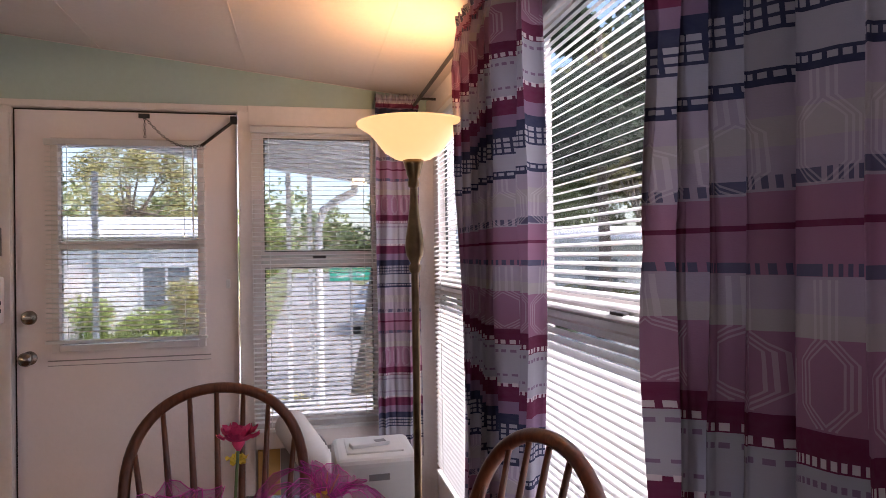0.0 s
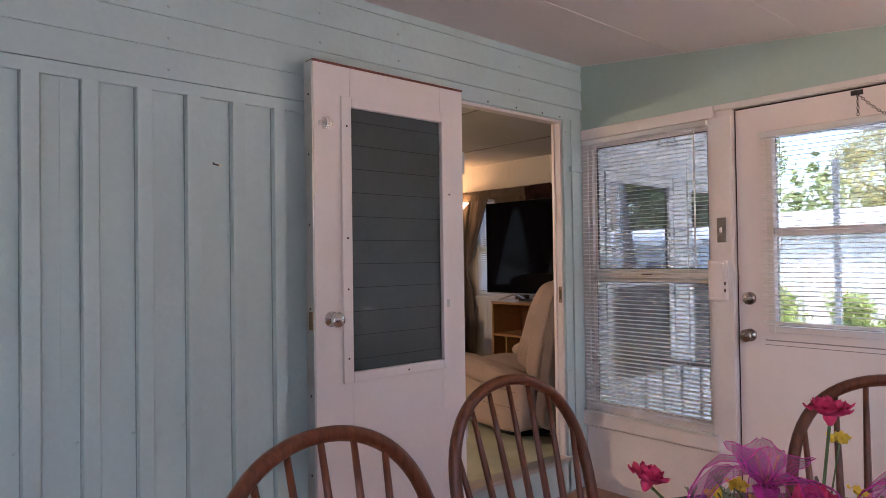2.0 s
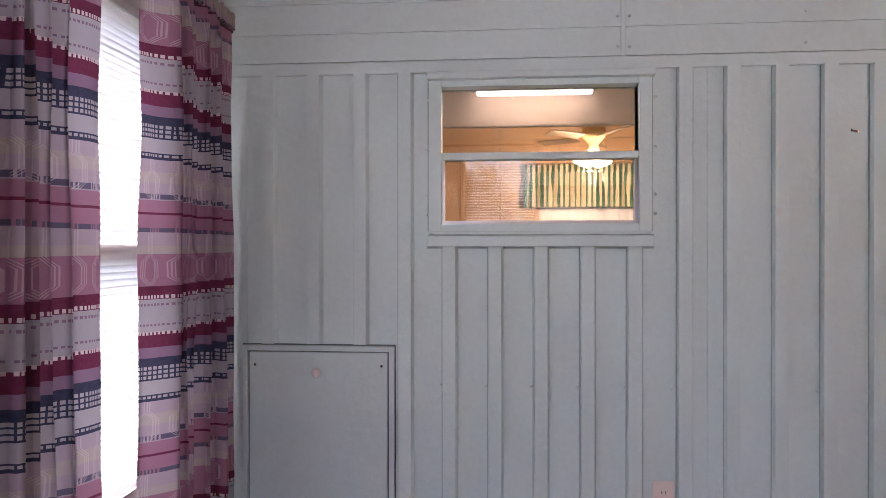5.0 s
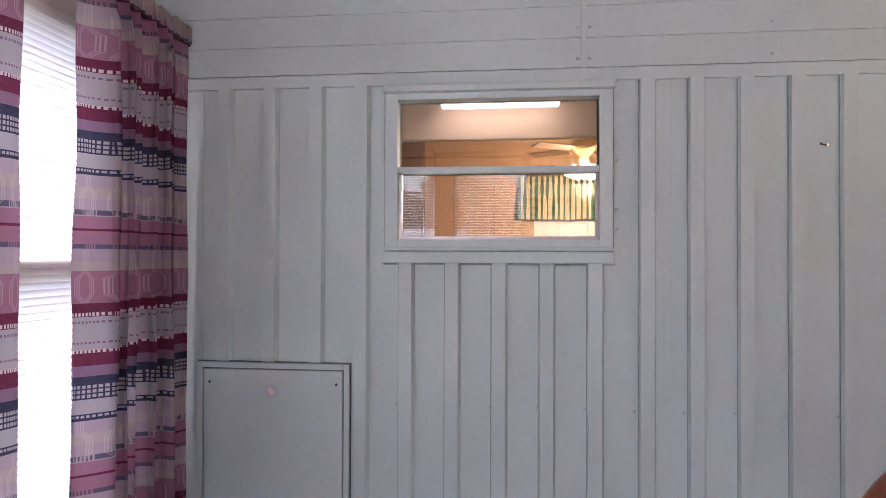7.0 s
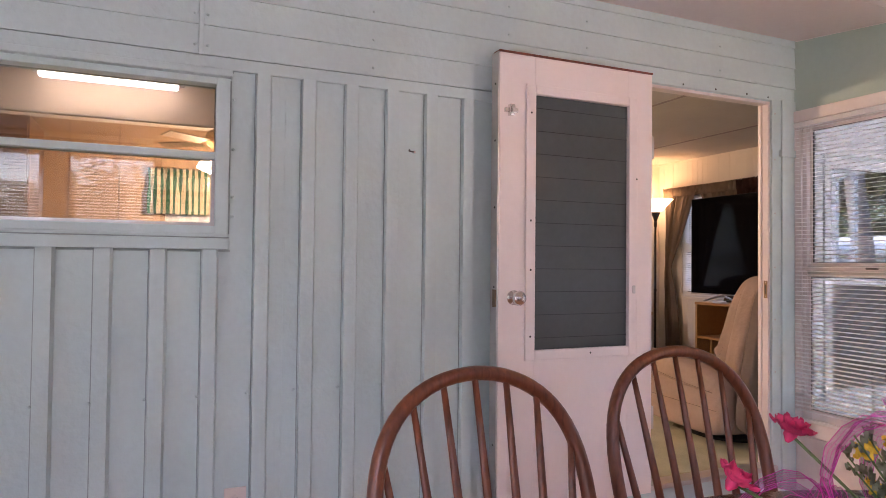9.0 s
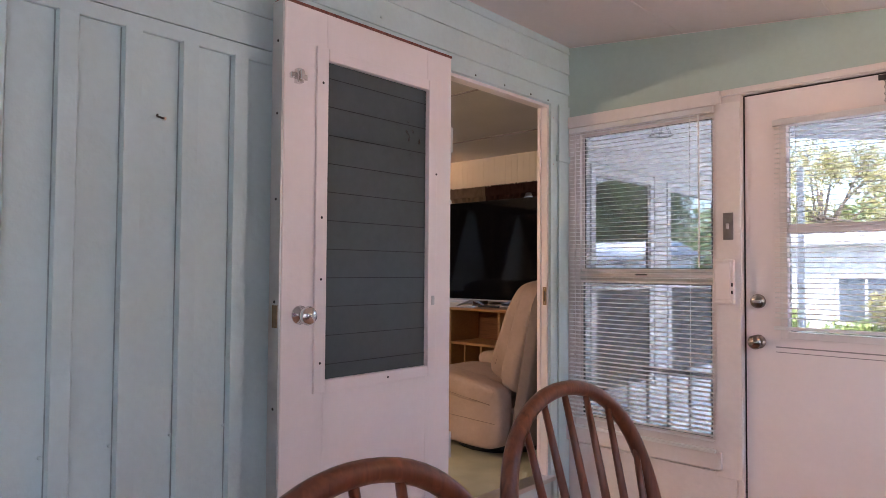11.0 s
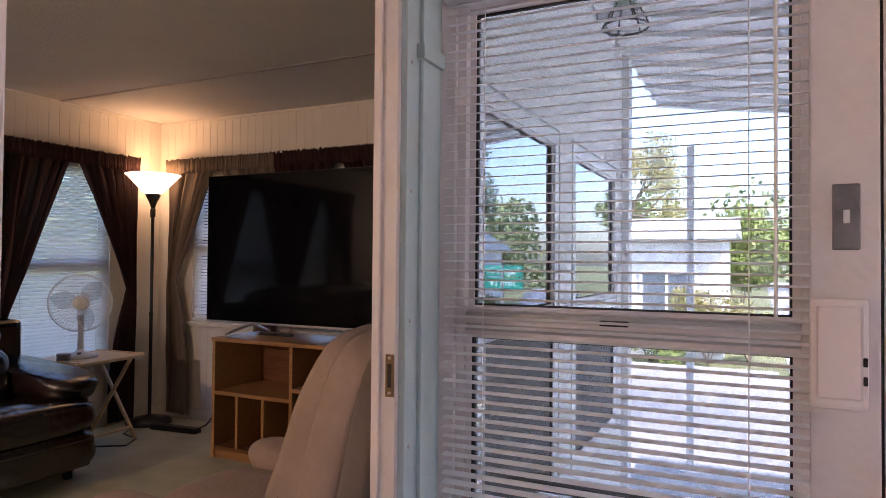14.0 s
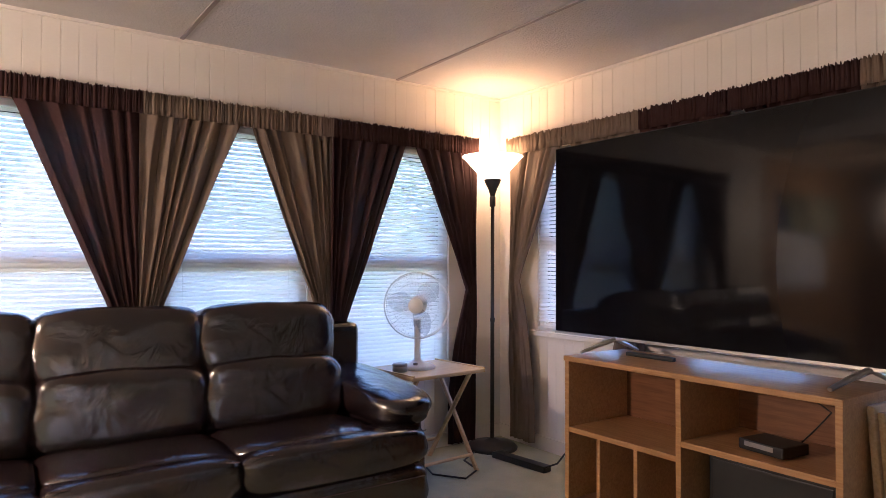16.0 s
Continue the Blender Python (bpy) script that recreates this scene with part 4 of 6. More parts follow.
for nm, a, b in (("curtain_rod", (2.61, -.55, 2.045), (2.61, 3.80, 2.045)), ("curtain_rod", (.03, YB + .17, 2.065), (2.55, YB + .17, 2.065))):
    cr = thing(nm, "slim dark metal curtain rod", "curtain rod", group="curtain rods")
    part("pole", rod(a, b, .008, 8), M_DARKMETAL, cr)
    part("finial", lathe([(.0001, -.02), (.015, 0), (.0001, .02)], 12), M_BRONZE, cr).matrix_basis = Matrix.Translation(b)
    for u in (.05, .5, .95):
        p = Vector(a).lerp(Vector(b), u)
        q = p + (Vector((.1, 0, 0)) if abs(a[0] - b[0]) < .1 else Vector((0, -.17, 0)))
        part("bracket", rod(p, q, .006, 6), M_DARKMETAL, cr)

# ---- dining set ----


def bow_point(t, half=.26, z0=.45, top=1.018):
    """The bent bow: widest at mid height, drawn in towards the seat, leaning back."""
    a = math.pi * t
    s = max(0, math.sin(a)) ** .47
    return Vector((-half * math.cos(a) * (1 - .33 * (1 - s)), -.165 - .160 * s, z0 + (top - z0) * s))


def windsor_chair():
    t = thing("dining_chair", "reddish brown wooden bow-back spindle dining chair", "chair", group="chairs round the table")
    bm = bmesh.new()
    n = 36
    rings = []
    for r, z in ((.001, .448), (.6, .449), (.9, .456), (1.0, .448), (1.0, .432), (.93, .415), (.001, .413)):
        ring = []
        for i in range(n):
            a = 2 * math.pi * i / n
            c, s = math.cos(a), math.sin(a)
            x = .225 * abs(c) ** .75 * (1 if c >= 0 else -1) * (1 + .06 * s)
            y = .215 * abs(s) ** .75 * (1 if s >= 0 else -1)
            ring.append(bm.verts.new((x * r, y * r, z)))
        rings.append(ring)
    for a, b in zip(rings, rings[1:]):
        for i in range(n):
            bm.faces.new((a[i], a[(i + 1) % n], b[(i + 1) % n], b[i]))
    part("seat", bm, M_CHAIR, t, smooth=True)
    part("bow", tube(bmesh.new(), [bow_point(i / 40) for i in range(41)], .0155, 10, flat=.9), M_CHAIR, t, smooth=True)
    for k in range(-3, 4):
        xt = k * .064
        i = min(range(200), key=lambda j: abs(bow_point(.02 + .96 * j / 200).x - xt))
        top = bow_point(.02 + .96 * i / 200)
        base = Vector((k * .043, -.170, .448))
        pts = [base.lerp(top, s) for s in (0, .2, .4, .6, .8, 1)]
        part("spindle", tube(bmesh.new(), pts, [.0065, .0085, .0095, .0085, .0072, .006], 8), M_CHAIR, t, smooth=True)
    feet = {}
    for sx in (-1, 1):
        for sy in (-1, 1):
            a, b = Vector((sx * .15, sy * .14, .425)), Vector((sx * .205, sy * .205, 0))
            feet[sx, sy] = (a, b)
            part("leg", tube(bmesh.new(), [a.lerp(b, s) for s in (0, .15, .3, .45, .6, .8, 1)], [.013, .017, .021, .016, .021, .016, .011], 10), M_CHAIR, t, smooth=True)
    for sx in (-1, 1):
        part("stretcher", tube(bmesh.new(), [feet[sx, -1][0].lerp(feet[sx, -1][1], .55), (sx * .19, 0, .19), feet[sx, 1][0].lerp(feet[sx, 1][1], .55)], [.009, .014, .009], 8), M_CHAIR, t, smooth=True)
    part("stretcher", rod((-.19, 0, .19), (.19, 0, .19), .011), M_CHAIR, t)
    return t


def seat_at(top, facing):
    """The pose of a chair whose bow's top stands over a point and which faces that way (degrees from x)."""
    f = radians(facing)
    return pose(top[0] + .30 * math.cos(f), top[1] + .30 * math.sin(f), 0, 0, 0, facing - 90)


chair = windsor_chair()
chair.matrix_basis = seat_at((1.369, 1.291), 1)
copy_thing(chair, seat_at((1.249, 1.879), -2.5))
copy_thing(chair, seat_at((1.877, 2.478), -82))
copy_thing(chair, seat_at((2.502, 1.832), 192.5))

table = thing("dining_table", "dark brown glossy oval wooden dining table", "table", pose(1.95, 1.68, 0))
bm = bmesh.new()
rings = []
for s, z in ((.0005, .752), (.97, .752), (.99, .750), (1, .742), (1, .734), (.985, .726), (.0005, .724)):
    rings.append([bm.verts.new((.54 * s * math.cos(2 * math.pi * i / 64), .78 * s * math.sin(2 * math.pi * i / 64), z)) for i in range(64)])
for a, b in zip(rings, rings[1:]):
    for i in range(64):
        bm.faces.new((a[i], a[(i + 1) % 64], b[(i + 1) % 64], b[i]))
part("tabletop", bm, M_TABLE, table, smooth=True)
part("pedestal", lathe([(.10, .724), (.10, .68), (.05, .62), (.06, .45), (.085, .32), (.07, .2), (.09, .12), (.09, .06)], 28, True), M_TABLE, table, smooth=True)
for a in range(4):
    f = radians(45 + 90 * a)
    part("foot", tube(bmesh.new(), [(.06 * math.cos(f), .06 * math.sin(f), .14), (.25 * math.cos(f), .25 * math.sin(f), .09), (.40 * math.cos(f), .40 * math.sin(f), .025)], [.035, .032, .025], 10), M_TABLE, table, smooth=True)

# ---- flower arrangement ----


def petal_cloth(name, c, alpha):
    m = pane_glass(name, (1, 1, 1), 0)
    nt = m.node_tree
    g = nt.nodes.new("ShaderNodeBsdfDiffuse")
    tr = nt.nodes.new("ShaderNodeBsdfTranslucent")
    g.inputs[0].default_value = tr.inputs[0].default_value = (*c, 1)
    mx2 = nt.nodes.new("ShaderNodeMixShader")
    mx2.inputs[0].default_value = .45
    nt.links.new(g.outputs[0], mx2.inputs[1])
    nt.links.new(tr.outputs[0], mx2.inputs[2])
    mx = nt.nodes["Mix Shader"]
    mx.inputs[0].default_value = alpha
    nt.links.new(mx2.outputs[0], mx.inputs[2])
    return m


M_LILY = petal_cloth("sheer_magenta_petal", (.62, .10, .44), .42)
M_LILYEDGE = mat("magenta_petal_rim", (.55, .03, .33), .6)
M_ROSE = mat("pink_silk_petal", (.70, .045, .16), .7, var=.4, scale=30)
M_YELLOW = mat("yellow_silk_petal", (.80, .58, .05), .7, var=.2, scale=30)
M_FLEAF = mat("dark_silk_leaf", (.035, .10, .03), .5, var=.4, scale=20)
M_STEM = mat("green_wire_stem", (.10, .17, .05), .6)


def petal(length, width, curl, droop, cup=.3):
    bm = bmesh.new()
    rows = []
    for j in range(9):
        s = j / 8
        a = curl + droop * s ** 1.5
        r = length * s
        y = r * math.cos(a * s ** .3 if s else 0)
        z = r * math.sin(a)
        wd = width * math.sin(math.pi * min(1, s * .93 + .05)) ** .8
        rows.append([bm.verts.new((wd * k / 2, y, z + cup * width * (k / 2) ** 2 + .004 * math.sin(s * 14 + k))) for k in (-1, -.5, 0, .5, 1)])
    for a, b in zip(rows, rows[1:]):
        for k in range(4):
            f = bm.faces.new((a[k], a[k + 1], b[k + 1], b[k]))
            f.smooth = True
    return bm


bouquet = thing("flower_arrangement", "artificial magenta lilies and pink roses in a low white vase", "flowers", pose(1.99, 1.62, .754))
part("vase", lathe([(.045, 0), (.075, .01), (.085, .05), (.07, .09), (.055, .105), (.05, .1), (.0005, .08)], 28), M_WHITEPLASTIC, bouquet, smooth=True)
lily_me, rim_me = [], []
for L, W, c, d in ((.200, .040, 1.0, -1.95), (.090, .066, 1.15, -.50)):
    src = petal(L, W, c, d)
    lines = [[v.co.copy() for v in list(src.verts)[k::5]] for k in range(5)]
    lily_me.append(mesh_of(src, "lily_petal", M_LILY))
    bm = bmesh.new()
    for k, line in enumerate(lines):
        tube(bm, line, .0008 if k in (0, 4) else .0004, 4)
    rim_me.append(mesh_of(bm, "petal_wire", M_LILYEDGE))


def stem_to(p, parent, r=.0022):
    p = Vector(p)
    return part("stem", tube(bmesh.new(), [(0, 0, .05), p * .5 + Vector((0, 0, .035)), p], r, 5), M_STEM, parent)


def lily(at, rx, rz, size=1.0, seed=0):
    rnd = random.Random(seed)
    stem_to(at, bouquet)
    e = part("lily", lathe([(.003, -.09), (.006, -.05), (.012, -.015), (.022, .015), (.017, .017), (.0005, -.01)], 12), M_LILYEDGE, bouquet, "sheer magenta lily with wired petals", True)
    e.matrix_basis = pose(*at, rx, 0, rz) @ Matrix.Diagonal((size, size, size, 1))
    for i in range(13):
        inner = i > 7
        m = pose(0, 0, .014 if inner else .010, rnd.uniform(-14, 14), rnd.uniform(-14, 14), (72 if inner else 45) * i + rnd.uniform(-14, 14))
        if not inner:
            m = m @ Matrix.Diagonal((1, rnd.uniform(.8, 1.2), rnd.uniform(.75, 1.2), 1))
        shared("petal", lily_me[inner], e, m)
        shared("petal_wire", rim_me[inner], e, m)
    for i in range(5):
        a = i * 1.26
        part("stamen", rod((0, 0, .015), (.02 * math.cos(a), .02 * math.sin(a), .07), .0012, 4), M_YELLOW, e)


rose_me = mesh_of(petal(.040, .042, 1.15, -.35, .8), "rose_petal", M_ROSE)


def rose(at, rx, rz, size=1.0, seed=0):
    rnd = random.Random(seed)
    stem_to(at, bouquet)
    e = part("rose", lathe([(.004, -.018), (.013, -.004), (.015, .016), (.008, .028), (.0005, .03)], 10), M_ROSE, bouquet, "pink silk rose", True)
    e.matrix_basis = pose(*at, rx, 0, rz) @ Matrix.Diagonal((size, size, size, 1))
    for ring, (n, tilt, s) in enumerate(((4, 22, .75), (5, 4, .95), (6, -22, 1.1))):
        for i in range(n):
            shared("petal", rose_me, e, pose(0, 0, 0, 0, 0, 360 / n * i + ring * 31 + rnd.uniform(-8, 8)) @ pose(0, .004, .0, tilt + rnd.uniform(-10, 10)) @ Matrix.Diagonal((s, s, s, 1)))


lily((-.05, .0, .235), -8, 20, 0.80, 1)
lily((.11, -.06, .19), 25, 200, 0.80, 2)
lily((.13, .10, .22), -20, -40, 0.76, 3)
lily((-.12, -.10, .14), 38, 120, 0.60, 4)
rose((.015, .045, .345), -5, 0, 0.64, 5)
rose((-.18, -.08, .24), 20, 140, 0.64, 6)
rose((-.14, -.23, .205), 35, 160, 0.59, 7)
rose((.02, -.03, .245), 20, 0, 0.61, 8)
rose((.16, -.16, .16), 35, 200, 0.61, 9)
rose((-.03, -.12, .16), 45, 180, 0.64, 10)
rose((.24, .02, .2), -20, -70, 0.61, 11)
rose((-.07, -.20, .10), 55, 180, 0.61, 12)
leaf_me = mesh_of(petal(.15, .042, .5, -.8, .3), "leaf", M_FLEAF)
for i, (x, y, z, rx, rz) in enumerate([(-.06, -.06, .10, -10, 110), (-.08, .03, .12, 5, 70), (.08, -.1, .10, -15, 210), (.1, .05, .12, 0, -60), (0, -.1, .1, -25, 170), (-.05, .08, .14, 15, 20), (-.1, -.1, .12, -30, 135), (.05, .1, .16, 20, -20)]):
    shared("leaf", leaf_me, bouquet, pose(x, y, z, rx, 0, rz))
bud_me = mesh_of(petal(.026, .018, .9, -.6, .5), "yellow_petal", M_YELLOW)
rnd = random.Random(3)
for i in range(46):
    a, r = rnd.uniform(0, 6.28), rnd.uniform(.03, .16)
    at = (r * math.cos(a), r * math.sin(a), rnd.uniform(.09, .25) if i else .30)
    stem_to(at, bouquet, .0012)
    e = part("small_blossom", lathe([(.002, -.004), (.005, .004), (.0005, .008)], 6), M_YELLOW, bouquet, "small yellow silk blossom")
    e.matrix_basis = pose(*at, rnd.uniform(-50, 50), rnd.uniform(-50, 50), rnd.uniform(0, 360)) @ Matrix.Diagonal((.7, .7, .7, 1))
    for k in range(5):
        shared("petal", bud_me, e, pose(0, 0, 0, 0, 0, 72 * k))

sprig_me = mesh_of(petal(.022, .008, .7, -.3, .3), "sprig_leaf", mat("grey_green_sprig", (.24, .27, .17), .7, var=.3))
for i in range(14):
    a, r = rnd.uniform(0, 6.28), rnd.uniform(.06, .17)
    tip = Vector((r * math.cos(a), r * math.sin(a), rnd.uniform(.17, .29)))
    st = stem_to(tip, bouquet, .0010)
    for k in range(8):
        q = Vector((0, 0, .05)).lerp(tip, .55 + .055 * k) + Vector((0, 0, .016 * (1 - k / 8)))
        shared("sprig_leaf", sprig_me, st, pose(*q, rnd.uniform(0, 40), 0, 137 * k))

# ---- floor lamp by the windows ----
fl = thing("floor_lamp", "antique brass floor lamp with a lit cream glass bowl", "lamp", pose(2.452, 2.83, 0))
o = part("shade", lathe([(.022, 1.660), (.058, 1.665), (.092, 1.686), (.114, 1.715), (.140, 1.747), (.180, 1.773), (.183, 1.779), (.175, 1.777), (.135, 1.753), (.107, 1.719), (.085, 1.692), (.052, 1.673), (.018, 1.666)], 48), M_SHADE, fl, "lit cream frosted glass bowl", True)
part("neck", lathe([(.012, 1.57), (.018, 1.575), (.020, 1.59), (.016, 1.60), (.022, 1.612), (.024, 1.625), (.030, 1.645), (.034, 1.66), (.022, 1.664)], 28), M_BRONZE, fl, smooth=True)
part("turned_column", lathe([(.016, 1.295), (.020, 1.305), (.020, 1.318), (.014, 1.325), (.027, 1.35), (.031, 1.375), (.029, 1.41), (.022, 1.45), (.016, 1.50), (.0135, 1.54), (.0125, 1.57)], 28), M_BRONZE, fl, smooth=True)
part("pole", lathe([(.0125, .04), (.0125, 1.295)], 20), M_BRONZE, fl, smooth=True)
part("base", lathe([(.14, 0), (.14, .012), (.12, .022), (.05, .032), (.02, .05), (.0126, .06)], 36), M_BRONZE, fl, smooth=True)

# ---- portable air conditioner with its hose and window board ----
ac = thing("portable_air_conditioner", "white portable air conditioner with rounded top", "air conditioner", pose(2.335, 3.10, -.05))
part("housing", box(bmesh.new(), -.145, .145, -.15, .15, .09, .715, .03, 4), M_WHITEPLASTIC, ac)
part("top_panel", box(bmesh.new(), -.10, .10, -.09, .10, .714, .722, .004), M_WHITEPLASTIC, ac)
part("display", box(bmesh.new(), -.03, .04, -.1515, -.148, .64, .662), M_GREYPLASTIC, ac)
for i in range(7):
    part("vent_slat", box(bmesh.new(), -.13, .13, -.153, -.147, .30 + .03 * i, .315 + .03 * i, .002), M_WHITEPLASTIC, ac)
for sx in (-.11, .11):
    for sy in (-.11, .11):
        part("caster", lathe([(.0005, .05), (.02, .052), (.022, .08), (.012, .095)], 12), M_BLACKPLASTIC, ac).matrix_basis = pose(sx, sy, 0)
rc = thing("remote_control", "white remote control lying on the air conditioner", "remote control", pose(2.32, 3.08, .6725, 0, 0, 12))
part("remote_body", box(bmesh.new(), -.07, .07, -.022, .022, 0, .014, .004), M_WHITEPLASTIC, rc)
part("remote_screen", box(bmesh.new(), .02, .058, -.014, .014, .0135, .0155), M_GREYPLASTIC, rc)
hose = thing("exhaust_hose", "white corrugated exhaust hose from the air conditioner", "hose")
pts, rad = [], []
for i in range(91):
    s = i / 90
    p = Vector((2.23, 3.32, .42)).lerp(Vector((2.12, YE - .06, .47)), s) + Vector((-.13 * math.sin(s * math.pi), 0, .19 * math.sin(s * math.pi)))
    pts.append(p)
    rad.append(.062 + (.006 if i % 2 else 0))
part("corrugated_tube", tube(bmesh.new(), pts, rad, 20), M_WHITEPLASTIC, hose, smooth=True)
part("collar", lathe([(.075, 0), (.075, .03), (.06, .032)], 24), M_GREYPLASTIC, hose).matrix_basis = pose(2.12, YE - .03, .47, 90)
vb = thing("window_vent_board", "ochre and grey striped vent board under the window", "board", pose(0, YE - .030, 0))
M_OCHRE = mat("ochre_board", (.46, .30, .09), .6)
for i, c in enumerate((M_OCHRE, M_GREYPLASTIC, M_OCHRE, M_GREYPLASTIC, M_OCHRE, M_GREYPLASTIC)):
    part("board_strip", box(bmesh.new(), 1.885 + .1 * i, 1.983 + .1 * i, 0, .012, .05, .478, .002), c, vb)

# ---- living room ----
for i, (a, b, z0, z1) in enumerate(LWIN):
    sash_window("window_1%d" % i, place("x", LX - .02, (a + b) / 2, z0, 1), b - a, z1 - z0, .64, "white two-part window behind curtains", M_WHITEMETAL, glass=M_LGLASS, sash=M_WHITEMETAL)
    blind("window_blind", place("x", LX - .006, (a + b) / 2, z1 - .01, 1), b - a - .01, z1 - z0 - .02, "white slatted blind, half closed", tilt=(-58, -60, -56)[i], pitch=.023, group="living room blinds", wand=False)
for i, (a, b, z0, z1) in enumerate(EWINS):
    sash_window("window_2%d" % i, place("y", LY + .02, (a + b) / 2, z0, -1), b - a, z1 - z0, .52, "white two-part window in the end wall", M_WHITEMETAL, glass=M_LGLASS, sash=M_WHITEMETAL)
    blind("window_blind", place("y", LY + .006, (a + b) / 2, z1 - .01, -1), b - a - .01, z1 - z0 - .02, "white slatted blind in the end wall", tilt=-48, pitch=.023, group="living room blinds", wand=False)
setting("living_window_sill", boxes((LX, LX + .03, 2.98, 3.74, .63, .66), (LX, LX + .03, 3.82, 4.64, .63, .66), (LX, LX + .03, 4.76, 5.56, .63, .66), (-3.06, -.30, LY - .03, LY, .87, .90), bevel=.004), M_LRWALL, "white window sills of the living room", "sill")

DB, TP = "dark brown tied-back curtain with gathered heading", "taupe tied-back curtain with gathered heading"
G = "living room curtains"
CX = LX + .085
for y0, y1, side, material, lab, h in ((4.69, 5.195, 1, M_BROWNCLOTH, DB, 1.82), (5.195, 5.67, -1, M_BROWNCLOTH, DB, 1.82), (3.755, 4.24, 1, M_TAUPE, TP, 1.70), (4.24, 4.70, -1, M_TAUPE, TP, 1.70), (3.24, 3.765, -1, M_BROWNCLOTH, DB, 1.70), (2.72, 3.24, 1, M_BROWNCLOTH, DB, 1.70)):
    curtain("window_curtain", place("x", CX, (y0 + y1) / 2, 2.05 - h, 1), y1 - y0, h, material, lab, folds=6, depth=.024, tie=((.50 if y0 > 5 else .40), side, .17), group=G, head=.09, seed=int(y0 * 10))
CY = LY - .085
for x0, x1, side, material, lab, h in ((-3.18, -2.72, -1, M_TAUPE, TP, 1.80), (-2.72, -2.2, 1, M_TAUPE, TP, 1.80), (-2.2, -1.7, -1, M_BROWNCLOTH, DB, 1.1), (-1.7, -1.2, 1, M_BROWNCLOTH, DB, 1.1), (-1.2, -.76, -1, M_TAUPE, TP, 1.1), (-.76, -.32, 1, M_TAUPE, TP, 1.1)):
    curtain("window_curtain", place("y", CY, (x0 + x1) / 2, 2.05 - h, -1), x1 - x0, h, material, lab, folds=6, depth=.024, tie=(.53 if h > 1.5 else .25, -side, .17), group=G, head=.09, seed=int(-x0 * 10))
for a, b in (((CX, 2.7, 2.005), (CX, 5.69, 2.005)), ((-3.2, CY, 2.005), (-.3, CY, 2.005))):
    cr = thing("curtain_rod", "white flat curtain rod", "curtain rod", group="curtain rods")
    part("pole", rod(a, b, .007, 8), M_WHITEMETAL, cr)
    for p in (a, b):
        q = (LX, p[1], p[2]) if a[0] == b[0] else (p[0], LY, p[2])
        part("bracket", rod(p, q, .006, 6), M_WHITEMETAL, cr)

# sofa
sofa = thing("sofa", "dark brown leather three-seat reclining sofa with stitched cushions", "sofa", pose(0, 0, LF))


def cushion(name, x, y, z, sx, sy, sz, rot=(0, 0, 0), parent=None, material=None, power=4.0, puff=.03, cuts=7, label=""):
    o = part(name, soft_box(sx, sy, sz, cuts, power, puff), material, parent, label, smooth=True)
    o.matrix_basis = pose(x, y, z, *rot)
    o.modifiers.new("smooth", 'SUBSURF').levels = 1
    o.modifiers["smooth"].render_levels = 1
    return o


part("base_frame", box(bmesh.new(), -3.18, -2.50, 2.40, 4.78, .05, .28, .03, 3), M_LEATHER, sofa)
for i, yc in enumerate((4.23, 3.64, 3.05)):
    wide, off = (.62, 0) if i == 1 else (.80, .10 if i == 0 else -.10)
    c = cushion("seat_cushion", -2.74, yc, .345, .66, .60, .19, (0, -3, 0), sofa, M_LEATHER, 6, .05)
    fc = cushion("seat_roll", -2.46, yc + off, .350, .20, wide, .17, (0, 0, 0), sofa, M_LEATHER, 4.5, .05)
    part("stitching", tube(bmesh.new(), [(.075, wide * k, .066 + .004 * math.sin(k * 9)) for k in (-.46, -.3, -.15, 0, .15, .3, .46)], .0022, 5), M_PIPING, fc)
    fp = cushion("front_panel", -2.45, yc + off, .185, .17, wide, .20, (0, 0, 0), sofa, M_LEATHER, 5, .04)
    part("stitching", tube(bmesh.new(), [(.083, wide * k, .05) for k in (-.44, -.2, 0, .2, .44)], .0022, 5), M_PIPING, fp)
    b = cushion("back_cushion", -3.01, yc, .755, .28, .628, .31, (0, -14, 0), sofa, M_LEATHER, 6.5, .07)
    part("stitching", tube(bmesh.new(), [(.10, .30 * k, .115) for k in (-.95, -.6, -.2, .2, .6, .95)], .002, 5), M_PIPING, b)
    cushion("lumbar_cushion", -2.93, yc, .535, .31, .628, .30, (0, -10, 0), sofa, M_LEATHER, 6.5, .07)
for sy, yc in ((1, 4.67), (-1, 2.61)):
    cushion("arm", -2.86, yc, .29, .72, .24, .40, (0, 0, 0), sofa, M_LEATHER, 6, .02)
    cushion("arm_pad", -2.83, yc, .505, .78, .30, .15, (0, 5, 0), sofa, M_LEATHER, 4.2, .08)
part("back_frame", box(bmesh.new(), -3.25, -3.08, 2.50, 4.76, .05, .80, .04, 3), M_LEATHER, sofa)
for x in (-3.1, -2.56):
    for y in (2.55, 4.68):
        part("foot", lathe([(.02, 0), (.028, .05)], 12, True), M_BLACKPLASTIC, sofa).matrix_basis = pose(x, y, 0)

